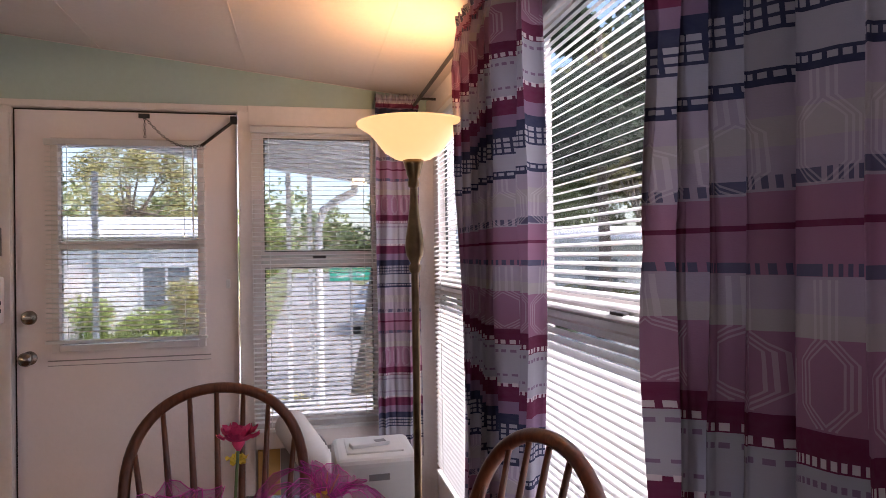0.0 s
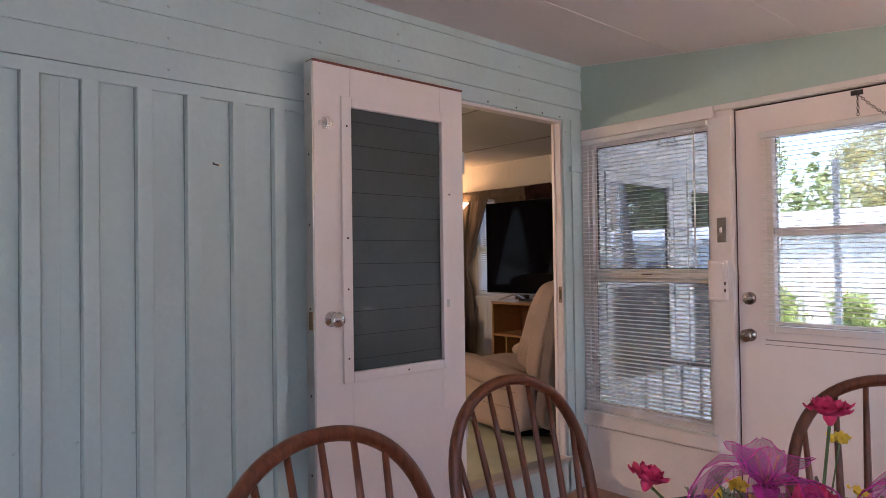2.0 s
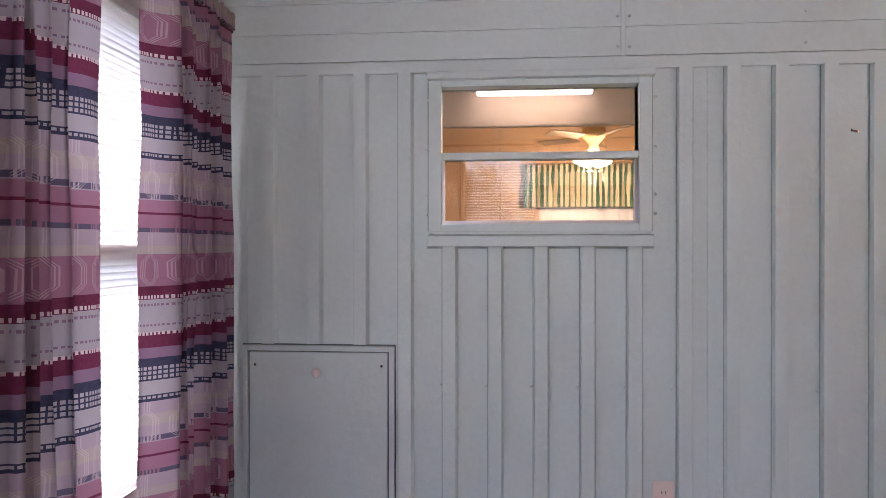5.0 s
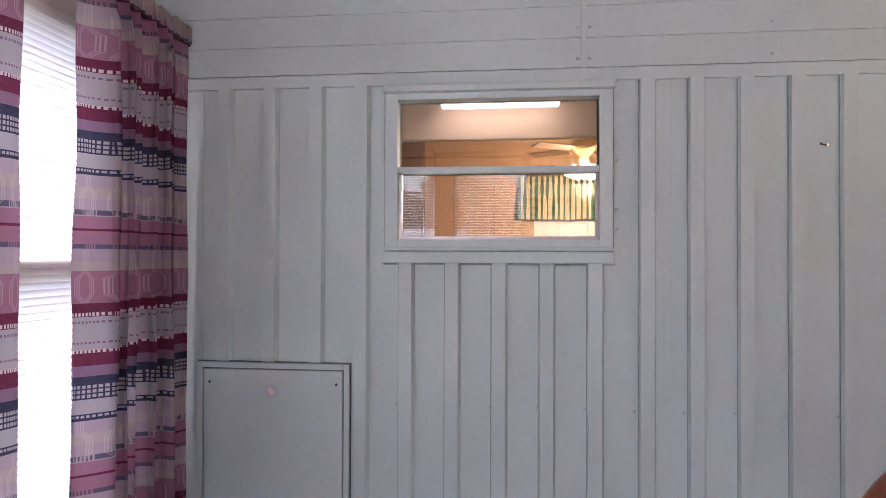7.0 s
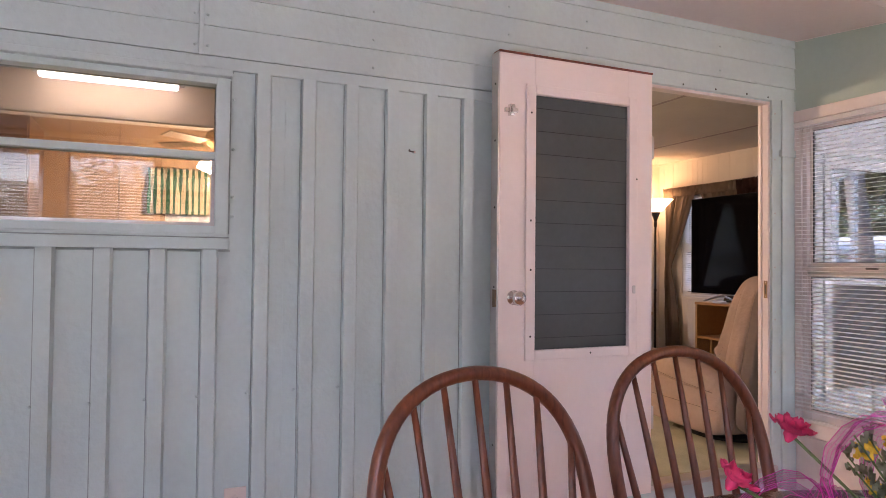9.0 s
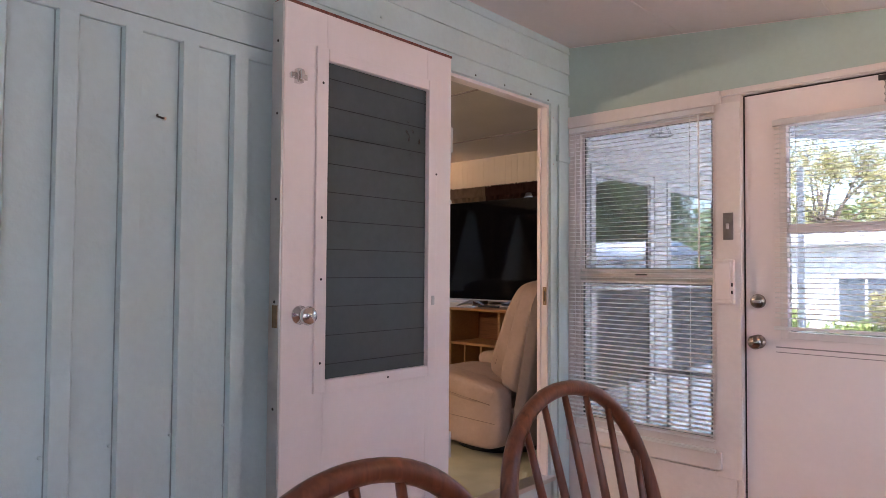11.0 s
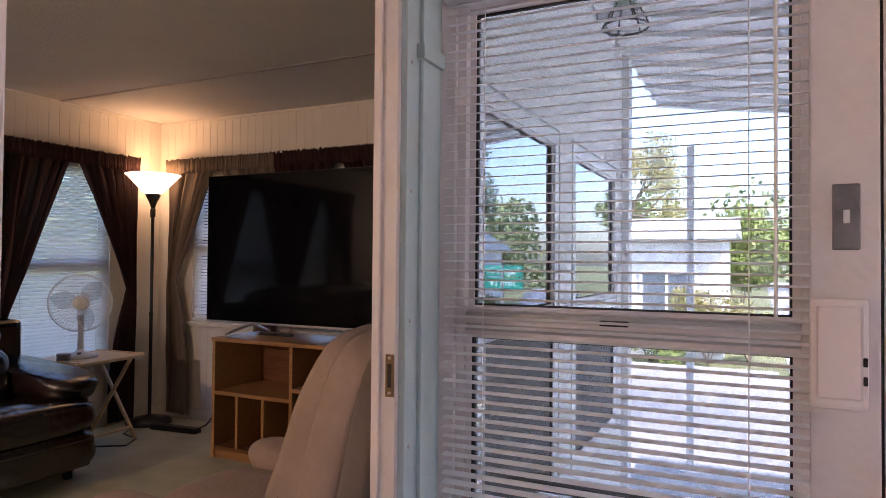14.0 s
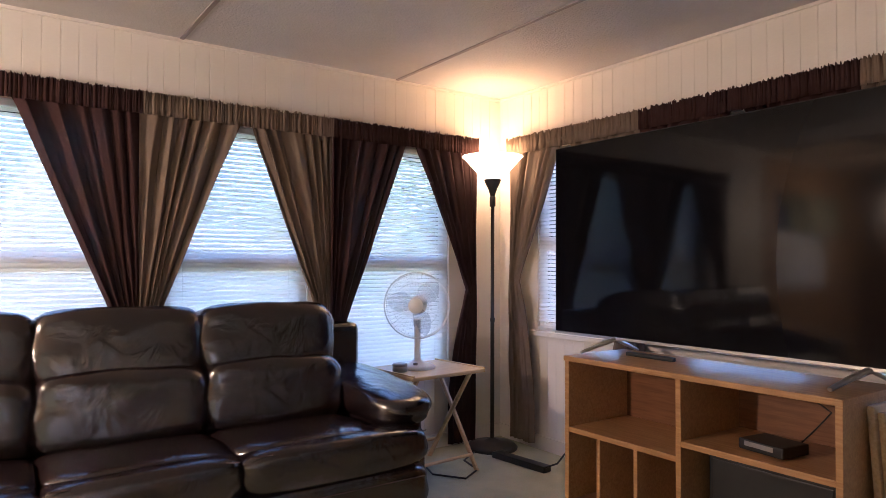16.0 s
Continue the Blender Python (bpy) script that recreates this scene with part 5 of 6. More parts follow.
# folding tray table
tt = thing("tray_table", "pale pine folding tray table beside the sofa", "table", pose(-3.05, 5.14, LF, 0, 0, 4))
part("tray_top", box(bmesh.new(), -.21, .21, -.24, .24, .52, .54, .006), M_PINE, tt)
for y in (-.234, .234):
    part("tray_rim", box(bmesh.new(), -.21, .21, y - .006, y + .006, .54, .548, .002), M_PINE, tt)
for y in (-.2, .2):
    part("leg", tube(bmesh.new(), [(-.16, y, .52), (.19, y, 0)], .013, 6), M_PINE, tt)
    part("leg", tube(bmesh.new(), [(.16, y * .88, .52), (-.19, y * .88, 0)], .013, 6), M_PINE, tt)
part("crossbar", rod((-.16, -.2, .10), (-.16, .2, .10), .009), M_PINE, tt)
part("crossbar", rod((.15, -.2, .08), (.15, .2, .08), .009), M_PINE, tt)

# desk fan
M_FANCLEAR = pane_glass("clear_fan_blade", (.72, .74, .77), .18)
fan = thing("desk_fan", "white desk fan with round wire cage on the tray table", "fan", pose(-3.07, 5.10, LF + .541, 0, 0, -131))
part("base", lathe([(.095, 0), (.10, .008), (.08, .022), (.03, .035), (.02, .05)], 32), M_WHITEPLASTIC, fan, smooth=True)
part("neck", lathe([(.02, .045), (.016, .12), (.018, .26)], 16), M_WHITEPLASTIC, fan, smooth=True)
mt = part("motor_housing", lathe([(.0005, -.10), (.035, -.095), (.045, -.05), (.048, 0), (.03, .015), (.0005, .016)], 24), M_WHITEPLASTIC, fan, smooth=True)
mt.matrix_basis = pose(0, -.02, .335, 90, 0, 0) @ pose(0, 0, 0, 180)
cage = part("cage_hub", lathe([(.0005, .052), (.035, .05), (.04, .045)], 24), M_WHITEPLASTIC, fan, smooth=True)
AX = pose(0, .03, .335, -90, 0, 0)
cage.matrix_basis = AX
for r, z in ((.175, 0), (.168, .022), (.12, .046), (.168, -.03), (.07, .05)):
    o = part("cage_ring", tube(bmesh.new(), [(r * math.cos(a * math.pi / 24), r * math.sin(a * math.pi / 24), z) for a in range(49)], .004 if z == 0 else .0012, 6), M_WHITEPLASTIC, fan)
    o.matrix_basis = AX
wire = mesh_of(tube(bmesh.new(), [(.035, 0, .048), (.09, 0, .05), (.14, 0, .038), (.170, 0, .015), (.175, 0, 0), (.16, 0, -.03), (.10, 0, -.05), (.045, 0, -.055)], .0007, 4), "cage_wire", M_WHITEPLASTIC)
for i in range(48):
    shared("cage_wire", wire, fan, AX @ pose(0, 0, 0, 0, 0, 7.5 * i))
for i in range(3):
    o = part("blade", petal(.15, .12, .05, .0, .1), M_FANCLEAR, fan, "clear plastic blade")
    o.matrix_basis = AX @ pose(0, 0, 0, 0, 0, 120 * i + 20) @ pose(0, .015, 0, 0, 28, 0)
part("speed_knob", lathe([(.012, 0), (.012, .012), (.0005, .014)], 12), M_GREYPLASTIC, fan).matrix_basis = pose(0, .07, .026)
can = thing("small_tin", "small grey round tin on the tray table", "tin", pose(-3.02, 4.96, LF + .541))
part("tin_body", lathe([(.0005, 0), (.036, 0), (.038, .004), (.038, .030), (.0005, .031)], 24), M_GREYPLASTIC, can, smooth=True)
part("tin_lid", lathe([(.039, .030), (.039, .040), (.035, .043), (.0005, .043)], 24), M_GREYPLASTIC, can, smooth=True)

# torchiere in the corner
to = thing("torchiere_lamp", "black torchiere floor lamp with lit white bowl", "lamp", pose(-3.17, 5.70, LF))
part("shade", lathe([(.045, 1.60), (.075, 1.625), (.12, 1.675), (.165, 1.725), (.185, 1.742), (.178, 1.742), (.115, 1.682), (.07, 1.632), (.04, 1.607)], 40), M_SHADE2, to, "lit frosted white bowl", True)
part("socket_cone", lathe([(.012, 1.50), (.018, 1.52), (.028, 1.55), (.048, 1.59), (.052, 1.605)], 24), M_DARKMETAL, to, smooth=True)
part("pole", lathe([(.012, .04), (.012, .75), (.0145, .752), (.0145, .772), (.011, .775), (.011, 1.44), (.018, 1.445), (.018, 1.50), (.012, 1.505)], 16), M_DARKMETAL, to, smooth=True)
part("base", lathe([(.15, 0), (.152, .012), (.135, .028), (.05, .042), (.012, .06)], 36), M_DARKMETAL, to, smooth=True)
cord = thing("extension_lead", "black extension lead on the carpet by the lamp", "extension lead")
part("cord", tube(bmesh.new(), [(-3.15, 5.55, LF + .006), (-3.05, 5.40, LF + .006), (-2.88, 5.36, LF + .006), (-2.80, 5.22, LF + .006), (-2.95, 5.12, LF + .006), (-3.2, 5.2, LF + .006)], .005, 6), M_BLACKPLASTIC, cord)
part("cord", tube(bmesh.new(), [(-3.08, 5.68, LF + .006), (-2.9, 5.62, LF + .03), (-2.66, 5.62, LF + .02), (-2.56, 5.63, LF + .07), (-2.54, 5.72, LF + .16), (-2.50, 5.84, LF + .14), (-2.46, 5.90, LF + .05)], .005, 6), M_BLACKPLASTIC, cord)
ps = thing("power_strip", "long black power strip on the carpet", "power strip", pose(-2.83, 5.62, LF, 0, 0, 6))
part("strip_body", box(bmesh.new(), -.19, .19, -.03, .03, 0, .035, .006), M_BLACKPLASTIC, ps)

# television and its shelf
tvu = thing("shelf_unit", "golden oak open shelf unit under the television", "shelf", pose(0, 0, LF))
X0, X1, Y0, Y1, H = -2.185, -1.045, 5.30, 5.70, .695
part("side_panel", box(bmesh.new(), X0, X0 + .022, Y0, Y1, 0, H - .022, .002), M_OAK, tvu)
part("side_panel", box(bmesh.new(), X1 - .022, X1, Y0, Y1, 0, H - .022, .002), M_OAK, tvu)
part("top", box(bmesh.new(), X0 - .004, X1 + .004, Y0 - .006, Y1, H - .022, H, .003), M_OAK, tvu)
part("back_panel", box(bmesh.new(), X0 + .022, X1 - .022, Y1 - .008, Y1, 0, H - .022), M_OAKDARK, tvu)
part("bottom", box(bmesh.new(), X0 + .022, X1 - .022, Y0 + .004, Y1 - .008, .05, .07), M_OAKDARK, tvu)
part("plinth", box(bmesh.new(), X0 + .022, X1 - .022, Y0 + .012, Y0 + .03, 0, .05), M_OAK, tvu)
part("divider", box(bmesh.new(), -1.625, -1.603, Y0 + .002, Y1 - .008, .07, H - .022, .002), M_OAK, tvu)
part("shelf_board", box(bmesh.new(), X0 + .022, -1.625, Y0 + .003, Y1 - .008, .365, .387, .002), M_OAK, tvu)
part("shelf_board", box(bmesh.new(), -1.603, X1 - .022, Y0 + .003, Y1 - .008, .425, .447, .002), M_OAK, tvu)
for x in (-2.0, -1.81):
    part("divider", box(bmesh.new(), x - .009, x + .009, Y0 + .004, Y1 - .008, .07, .365, .002), M_OAK, tvu)
dv = thing("cable_box", "black cable box on the shelf", "cable box", pose(-1.33, 5.45, LF + .4475, 0, 0, -8))
part("box_body", box(bmesh.new(), -.085, .085, -.08, .06, .004, .042, .006), M_BLACKPLASTIC, dv)
part("display", box(bmesh.new(), -.06, .05, -.0815, -.079, .02, .036), M_GREYPLASTIC, dv)
part("cable", tube(bmesh.new(), [(.04, .08, .03), (.06, .14, .08), (.10, .16, .14), (.02, .2, .16)], .003, 5), M_BLACKPLASTIC, dv)
# black box added in the open bay, standing in for the shade inside
sp = thing("dark_bay_box", "black box added to darken the open lower shelf", "speaker", pose(-1.335, 5.52, LF + .0705))
part("bay_box_body", box(bmesh.new(), -.23, .23, -.10, .15, 0, .33, .008), M_BLACKPLASTIC, sp)
part("bay_box_front", box(bmesh.new(), -.21, .21, -.106, -.10, .02, .31, .003), M_BLACKPLASTIC, sp)
fb = thing("folded_tray_table", "folded pine tray table leaning behind the shelf", "table", pose(-.99, 5.62, LF, 0, -4, 0))
part("tray_top", box(bmesh.new(), -.012, .012, -.16, .16, .12, .66, .008), M_PINE, fb)
part("leg", box(bmesh.new(), .016, .036, -.15, -.12, 0, .64, .004), M_PINE, fb)
part("leg", box(bmesh.new(), .016, .036, .12, .15, 0, .64, .004), M_PINE, fb)
tv = thing("television", "large black flat television on two splayed metal feet", "television", pose(-1.672, 5.56, LF + H))
part("bezel", box(bmesh.new(), -.827, .827, -.004, .045, .06, .985, .004), M_BLACKPLASTIC, tv)
part("screen", box(bmesh.new(), -.822, .822, -.0065, -.004, .072, .980), M_TV, tv, "glossy black screen, switched off")
part("bottom_bar", box(bmesh.new(), -.827, .827, -.010, -.004, .058, .070, .002), M_ALU, tv)
part("rear_housing", box(bmesh.new(), -.6, .6, .045, .085, .12, .7, .02, 3), M_BLACKPLASTIC, tv)
for x in (-.45, .60):
    part("foot", tube(bmesh.new(), [(x - .05, -.17, .008), (x - .03, -.09, .034), (x, .0, .062), (x + .02, .06, .034), (x + .03, .12, .008)], [.010, .014, .016, .014, .010], 8, .7), M_ALU, tv, "angled grey metal foot")
pb = thing("streaming_box", "small black box on the shelf unit", "box", pose(-1.93, 5.53, LF + H))
part("box_body", box(bmesh.new(), -.10, .14, -.012, .012, 0, .018, .004), M_BLACKPLASTIC, pb)

# recliner by the doorway
rcl = thing("recliner_chair", "tan suede recliner armchair with stitched seams", "armchair", pose(-.585, 4.02, LF, 0, 0, 179))
part("base_frame", box(bmesh.new(), -.30, .36, -.30, .30, .07, .30, .04, 3), M_SUEDE, rcl)
cushion("seat_cushion", .10, 0, .34, .62, .46, .19, (0, -4, 0), rcl, M_SUEDE, 4, .03)
cushion("foot_panel", .40, 0, .22, .12, .46, .30, (0, 0, 0), rcl, M_SUEDE, 4, .02)
for sy in (-1, 1):
    arm = cushion("arm", .06, sy * .325, .245, .72, .15, .36, (0, -2, 0), rcl, M_SUEDE, 7, .01)
    part("stitch_line", tube(bmesh.new(), [(-.34, sy * .077, -.02), (0, sy * .0775, -.025), (.34, sy * .077, -.03)], .002, 5), M_STITCH, arm)
    pad = cushion("arm_pad", .07, sy * .325, .392, .74, .19, .14, (0, -8, 0), rcl, M_SUEDE, 3.2, .05)
    part("stitch_line", tube(bmesh.new(), [(-.33, sy * .082, -.035), (0, sy * .090, -.040), (.33, sy * .082, -.035)], .0025, 5), M_STITCH, pad)


def dashes(parent, y, z0, z1, x=.012):
    """A row of short stitches up the side of a cushion."""
    n = int((z1 - z0) / .022)
    for i in range(n):
        z = z0 + (z1 - z0) * i / n
        part("stitch", rod((x, y, z), (x + .001, y, z + .010), .0013, 5), M_STITCH, parent)


pillow = cushion("back_pillow", -.272, 0, .690, .165, .575, .60, (0, -23, 0), rcl, M_SUEDE, 4.6, .06, 9)
for sy in (-1, 1):
    dashes(pillow, sy * .280, -.20, .20)
for z in (-.12, -.01, .11):
    part("tuft_crease", tube(bmesh.new(), [(.079, .23 * k, z + .012 * math.cos(k * 3)) for k in (-1, -.6, -.2, .2, .6, 1)], .003, 5), M_STITCH, pillow)
wing = cushion("back_wing", -.365, 0, .665, .15, .66, .64, (0, -17, 0), rcl, M_SUEDE, 6, .02)
part("seam_welt", tube(bmesh.new(), [(-.066, .31 * math.cos(k * math.pi / 12), -.02 + .33 * math.sin(k * math.pi / 12) ** .5) for k in range(13)], .004, 6), M_STITCH, wing)
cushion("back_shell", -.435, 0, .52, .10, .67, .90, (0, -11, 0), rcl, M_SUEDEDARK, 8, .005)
part("turning_base", lathe([(.26, 0), (.27, .02), (.24, .04), (.1, .06)], 32), M_BLACKPLASTIC, rcl)

# sheets on the floor by the sofa
mg = thing("magazine", "open white magazine lying on the carpet", "magazine", pose(-2.12, 4.30, LF, 0, 0, 25))
part("pages", boxes((-.15, 0, -.11, .11, 0, .004), (.001, .15, -.11, .11, 0, .005), bevel=.001), M_WHITEPLASTIC, mg)

# ---- kitchen behind the small window ----
sv = thing("sink_valance", "cream painted valance board behind the sink light", "valance", pose(-.42, .57, 0))
part("board", box(bmesh.new(), -.010, .010, -1.05, 1.05, 1.782, LC - .021, .003), mat("valance_board_paint", (.72, .52, .37), .55, var=.05), sv)
part("edge_bead", box(bmesh.new(), -.014, .014, -1.05, 1.05, 1.774, 1.782, .003), M_KCEIL, sv)
kf = thing("ceiling_fan", "cream ceiling fan with lit glass globes", "ceiling fan", pose(-2.42, 1.12, 0))
part("motor", lathe([(.0005, 2.345), (.05, 2.34), (.05, 2.31), (.012, 2.29), (.012, 2.16), (.06, 2.14), (.085, 2.11), (.085, 2.06), (.06, 2.03), (.03, 2.0), (.04, 1.96), (.0005, 1.95)], 32), M_PINE, kf, smooth=True)
M_FANBLADE = wood("fan_blade_wood", (.09, .055, .03), (.15, .095, .055), .4)
for i in range(5):
    o = part("blade", box(bmesh.new(), .12, .44, -.05, .05, -.004, .004, .003), M_FANBLADE, kf)
    o.matrix_basis = pose(0, 0, 2.05, 0, 0, 72 * i + 20) @ pose(0, 0, 0, 11, 0, 0)
for i in range(3):
    o = part("globe", lathe([(.02, .06), (.035, .045), (.055, .01), (.06, -.03), (.052, -.035), (.0005, -.02)], 20), M_GLOBE, kf, "lit frosted glass globe", True)
    o.matrix_basis = pose(.085 * math.cos(i * 2.1), .085 * math.sin(i * 2.1), 1.89, 24 * math.sin(i * 2.1), -24 * math.cos(i * 2.1), 0)
ul = thing("sink_light", "white fluorescent light bar over the sink window", "lamp", pose(-.30, .572, 1.897))
part("housing", box(bmesh.new(), -.05, .03, -.26, .26, .012, .05, .004), M_WHITEPLASTIC, ul)
part("diffuser", box(bmesh.new(), -.02, .022, -.235, .235, -.012, .012, .008, 3), M_TUBE, ul, "lit white diffuser")
part("bracket", boxes((-.05, .203, -.2, -.18, .05, .058), (-.05, .203, .18, .2, .05, .058)), M_WHITEPLASTIC, ul)
sash_window("window_30", place("x", LX - .02, 1.275, 1.05, 1), .95, .87, .42, "white kitchen window with valance", M_WHITEMETAL)
blind("window_blind", place("x", LX + .0, 1.275, 1.91, 1), .94, .84, "white slatted kitchen blind", slat=M_SLATDENSE, tilt=-68, group="kitchen blinds", wand=False)
curtain("window_valance", place("x", LX + .07, 1.19, 1.60, 1), 1.06, .36, M_VALANCE, "short green and cream striped kitchen valance", folds=10, depth=.02, head=.06, seed=9)
cab = thing("kitchen_cabinet", "tall brown kitchen cabinet with panel doors", "cabinet", pose(-3.05, -.45, LF))
part("body", box(bmesh.new(), -.3, .3, -.5, .38, 0, 2.0, .004), wood("brown_cabinet", (.12, .065, .035), (.20, .115, .06), .4), cab)
for y0, y1 in ((-.49, -.07), (-.05, .37)):
    d = part("door", box(bmesh.new(), .3, .318, y0, y1, .1, 1.95, .004), wood("cabinet_door_wood", (.13, .07, .04), (.22, .125, .065), .4), cab)
    part("handle", rod((.33, y1 - .04, .95), (.33, y1 - .04, 1.1), .006), M_BRONZE, d)

# ---- outside ----
GZ = -.85
setting("ground", box(bmesh.new(), -400, 400, -400, 400, GZ - 1, GZ), M_GRASS, "dry green lawn around the home", "ground")
setting("porch_slab", box(bmesh.new(), -.10, 4.6, YE + .09, 7.4, GZ, -.06, .01), M_CONCRETE, "pale concrete porch slab", "porch")
setting("driveway", box(bmesh.new(), -1.2, 7.6, 7.42, 9.4, GZ, GZ + .03), M_CONCRETE, "pale concrete driveway", "driveway")
setting("driveway_side", box(bmesh.new(), XR + .12, 7.6, -9, 7.40, GZ, GZ + .03), M_CONCRETE, "pale concrete driveway beside the sunroom", "driveway")
setting("road", box(bmesh.new(), -80, 80, 9.6, 16.8, GZ, GZ + .02), M_ROAD, "pale worn asphalt street", "road")
setting("road_side", box(bmesh.new(), 1.2, 6.2, 16.8, 90, GZ, GZ + .02), M_ROAD, "pale worn side street", "road")
setting("kerb", boxes((-80, 80, 9.4, 9.6, GZ, GZ + .08), (-80, 1.0, 16.8, 17.0, GZ, GZ + .08), (6.4, 80, 16.8, 17.0, GZ, GZ + .08), bevel=.02), M_CONCRETE, "low concrete kerbs along the street", "kerb")
wall_with_holes("wall_house_end", "y", 6.10, .01, LX - .1, 0, -.1, 2.6, EWINS, M_STUCCO, "white sheet wall at the end of the home")
setting("wall_house_base", boxes((LX - .1, 0, 6.10, 6.11, GZ, -.1), (LX - .1, -.001, -2.2, 6.1, GZ, -.1)), M_STUCCO, "white lower wall of the home", "wall")
setting("house_roof", box(bmesh.new(), LX - .5, .12, -2.6, 6.5, 2.62, 2.74, .01), M_WHITEMETAL, "white flat roof sheet of the home", "roof")
# outer face of the home beyond the sunroom
lapsd = thing("outer_siding", "white lapped siding of the home at the porch", "siding", kind="structure")
me = mesh_of(boxes((0, .010, 0, 1, 0, .112)), "board", M_STUCCO)
for i in range(24):
    z = -.06 + .112 * i
    for y0, y1 in ((YE + .10, 4.04), (4.85, 5.02), (5.94, 6.10)) if .48 < z < 1.80 else ((YE + .10, 6.10),):
        shared("board", me, lapsd, pose(.001, y0, z) @ Matrix.Diagonal((1, y1 - y0, 1, 1)))
part("corner_post", box(bmesh.new(), 0, .05, 6.06, 6.16, -.06, 2.6, .006), M_WHITEMETAL, lapsd)
for i, (a, b, z0, z1) in enumerate((HW1, HW2)):
    sash_window("window_4%d" % i, place("x", .012, (a + b) / 2, z0, 1), b - a, z1 - z0, .66, "white framed outer window with dark insect mesh below", M_WHITEMETAL, glass=M_HOUSEGLASS, low=M_INSECT, fw=.045, d=.03, sash=M_WHITEMETAL)

# carport roof over the porch
pr = thing("porch_roof", "white ribbed aluminium porch roof with gutter", "roof", kind="structure")
bm = bmesh.new()
box(bm, .02, 2.80, YE + .09, 7.3, 2.30, 2.34)
for v in bm.verts:
    v.co.z += -.145 * v.co.x + .20
part("roof_sheet", bm, M_WHITEMETAL, pr)
me = mesh_of(box(bmesh.new(), 0, 2.78, -.02, .02, -.03, 0, .004), "roof_rib", M_WHITEMETAL)
for i in range(12):
    shared("roof_rib", me, pr, pose(.02, YE + .25 + .27 * i, 2.497, 0, 8.25, 0))
bm = box(bmesh.new(), .02, 2.82, 7.28, 7.34, 2.27, 2.36, .008)
for v in bm.verts:
    v.co.z += -.145 * v.co.x + .20
part("fascia", bm, M_WHITEMETAL, pr)
part("downspout", tube(bmesh.new(), [(2.62, 7.22, 2.10), (2.60, 7.20, 1.98), (2.44, 7.18, 1.90), (2.30, 7.16, 1.80), (2.25, 7.16, 1.64), (2.25, 7.16, -.06)], .04, 10), M_WHITEMETAL, pr)
posts = thing("porch_post", "square white metal porch post", "post", pose(.26, 7.2, -.06), group="porch posts")
part("shaft", box(bmesh.new(), -.024, .024, -.024, .024, 0, 2.22, .005), M_WHITEMETAL, posts)
part("foot_plate", box(bmesh.new(), -.06, .06, -.06, .06, 0, .012), M_WHITEMETAL, posts)
for x in (1.97, 2.17):
    copy_thing(posts, pose(x, 7.2, -.06))

# railing along the porch edge
rl = thing("porch_railing", "white metal porch railing with slim balusters", "railing")
part("top_rail", box(bmesh.new(), .012, .64, 4.33, 4.37, .665, .70, .006), M_GREYPLASTIC, rl)
part("bottom_rail", box(bmesh.new(), .012, .64, 4.335, 4.365, .02, .045, .004), M_GREYPLASTIC, rl)
for i in range(5):
    part("baluster", rod((.08 + .12 * i, 4.35, .04), (.08 + .12 * i, 4.35, .67), .009, 6), M_GREYPLASTIC, rl)
part("end_post", box(bmesh.new(), .64, .70, 4.32, 4.38, -.06, .73, .006), M_GREYPLASTIC, rl)

# lantern hung under the porch roof
lt = thing("hanging_lantern", "small green wire lantern hung under the porch roof", "lantern", pose(.385, 4.12, 0))
part("hook_wire", rod((0, 0, 2.03), (0, 0, 2.40), .002, 5), M_DARKMETAL, lt)
part("lantern_cap", lathe([(.0005, 2.035), (.012, 2.03), (.03, 2.005), (.032, 2.0), (.0005, 2.002)], 10), mat("green_glass", (.30, .42, .30), .3), lt)
for k in range(6):
    c, s = math.cos(k * math.pi / 3), math.sin(k * math.pi / 3)
    part("lantern_wire", tube(bmesh.new(), [(.03 * c, .03 * s, 2.0), (.045 * c, .045 * s, 1.975), (.058 * c, .058 * s, 1.945)], .0022, 5), M_DARKMETAL, lt)
part("lantern_ring", tube(bmesh.new(), [(.058 * math.cos(k * math.pi / 10), .058 * math.sin(k * math.pi / 10), 1.945) for k in range(21)], .0025, 5), M_DARKMETAL, lt)


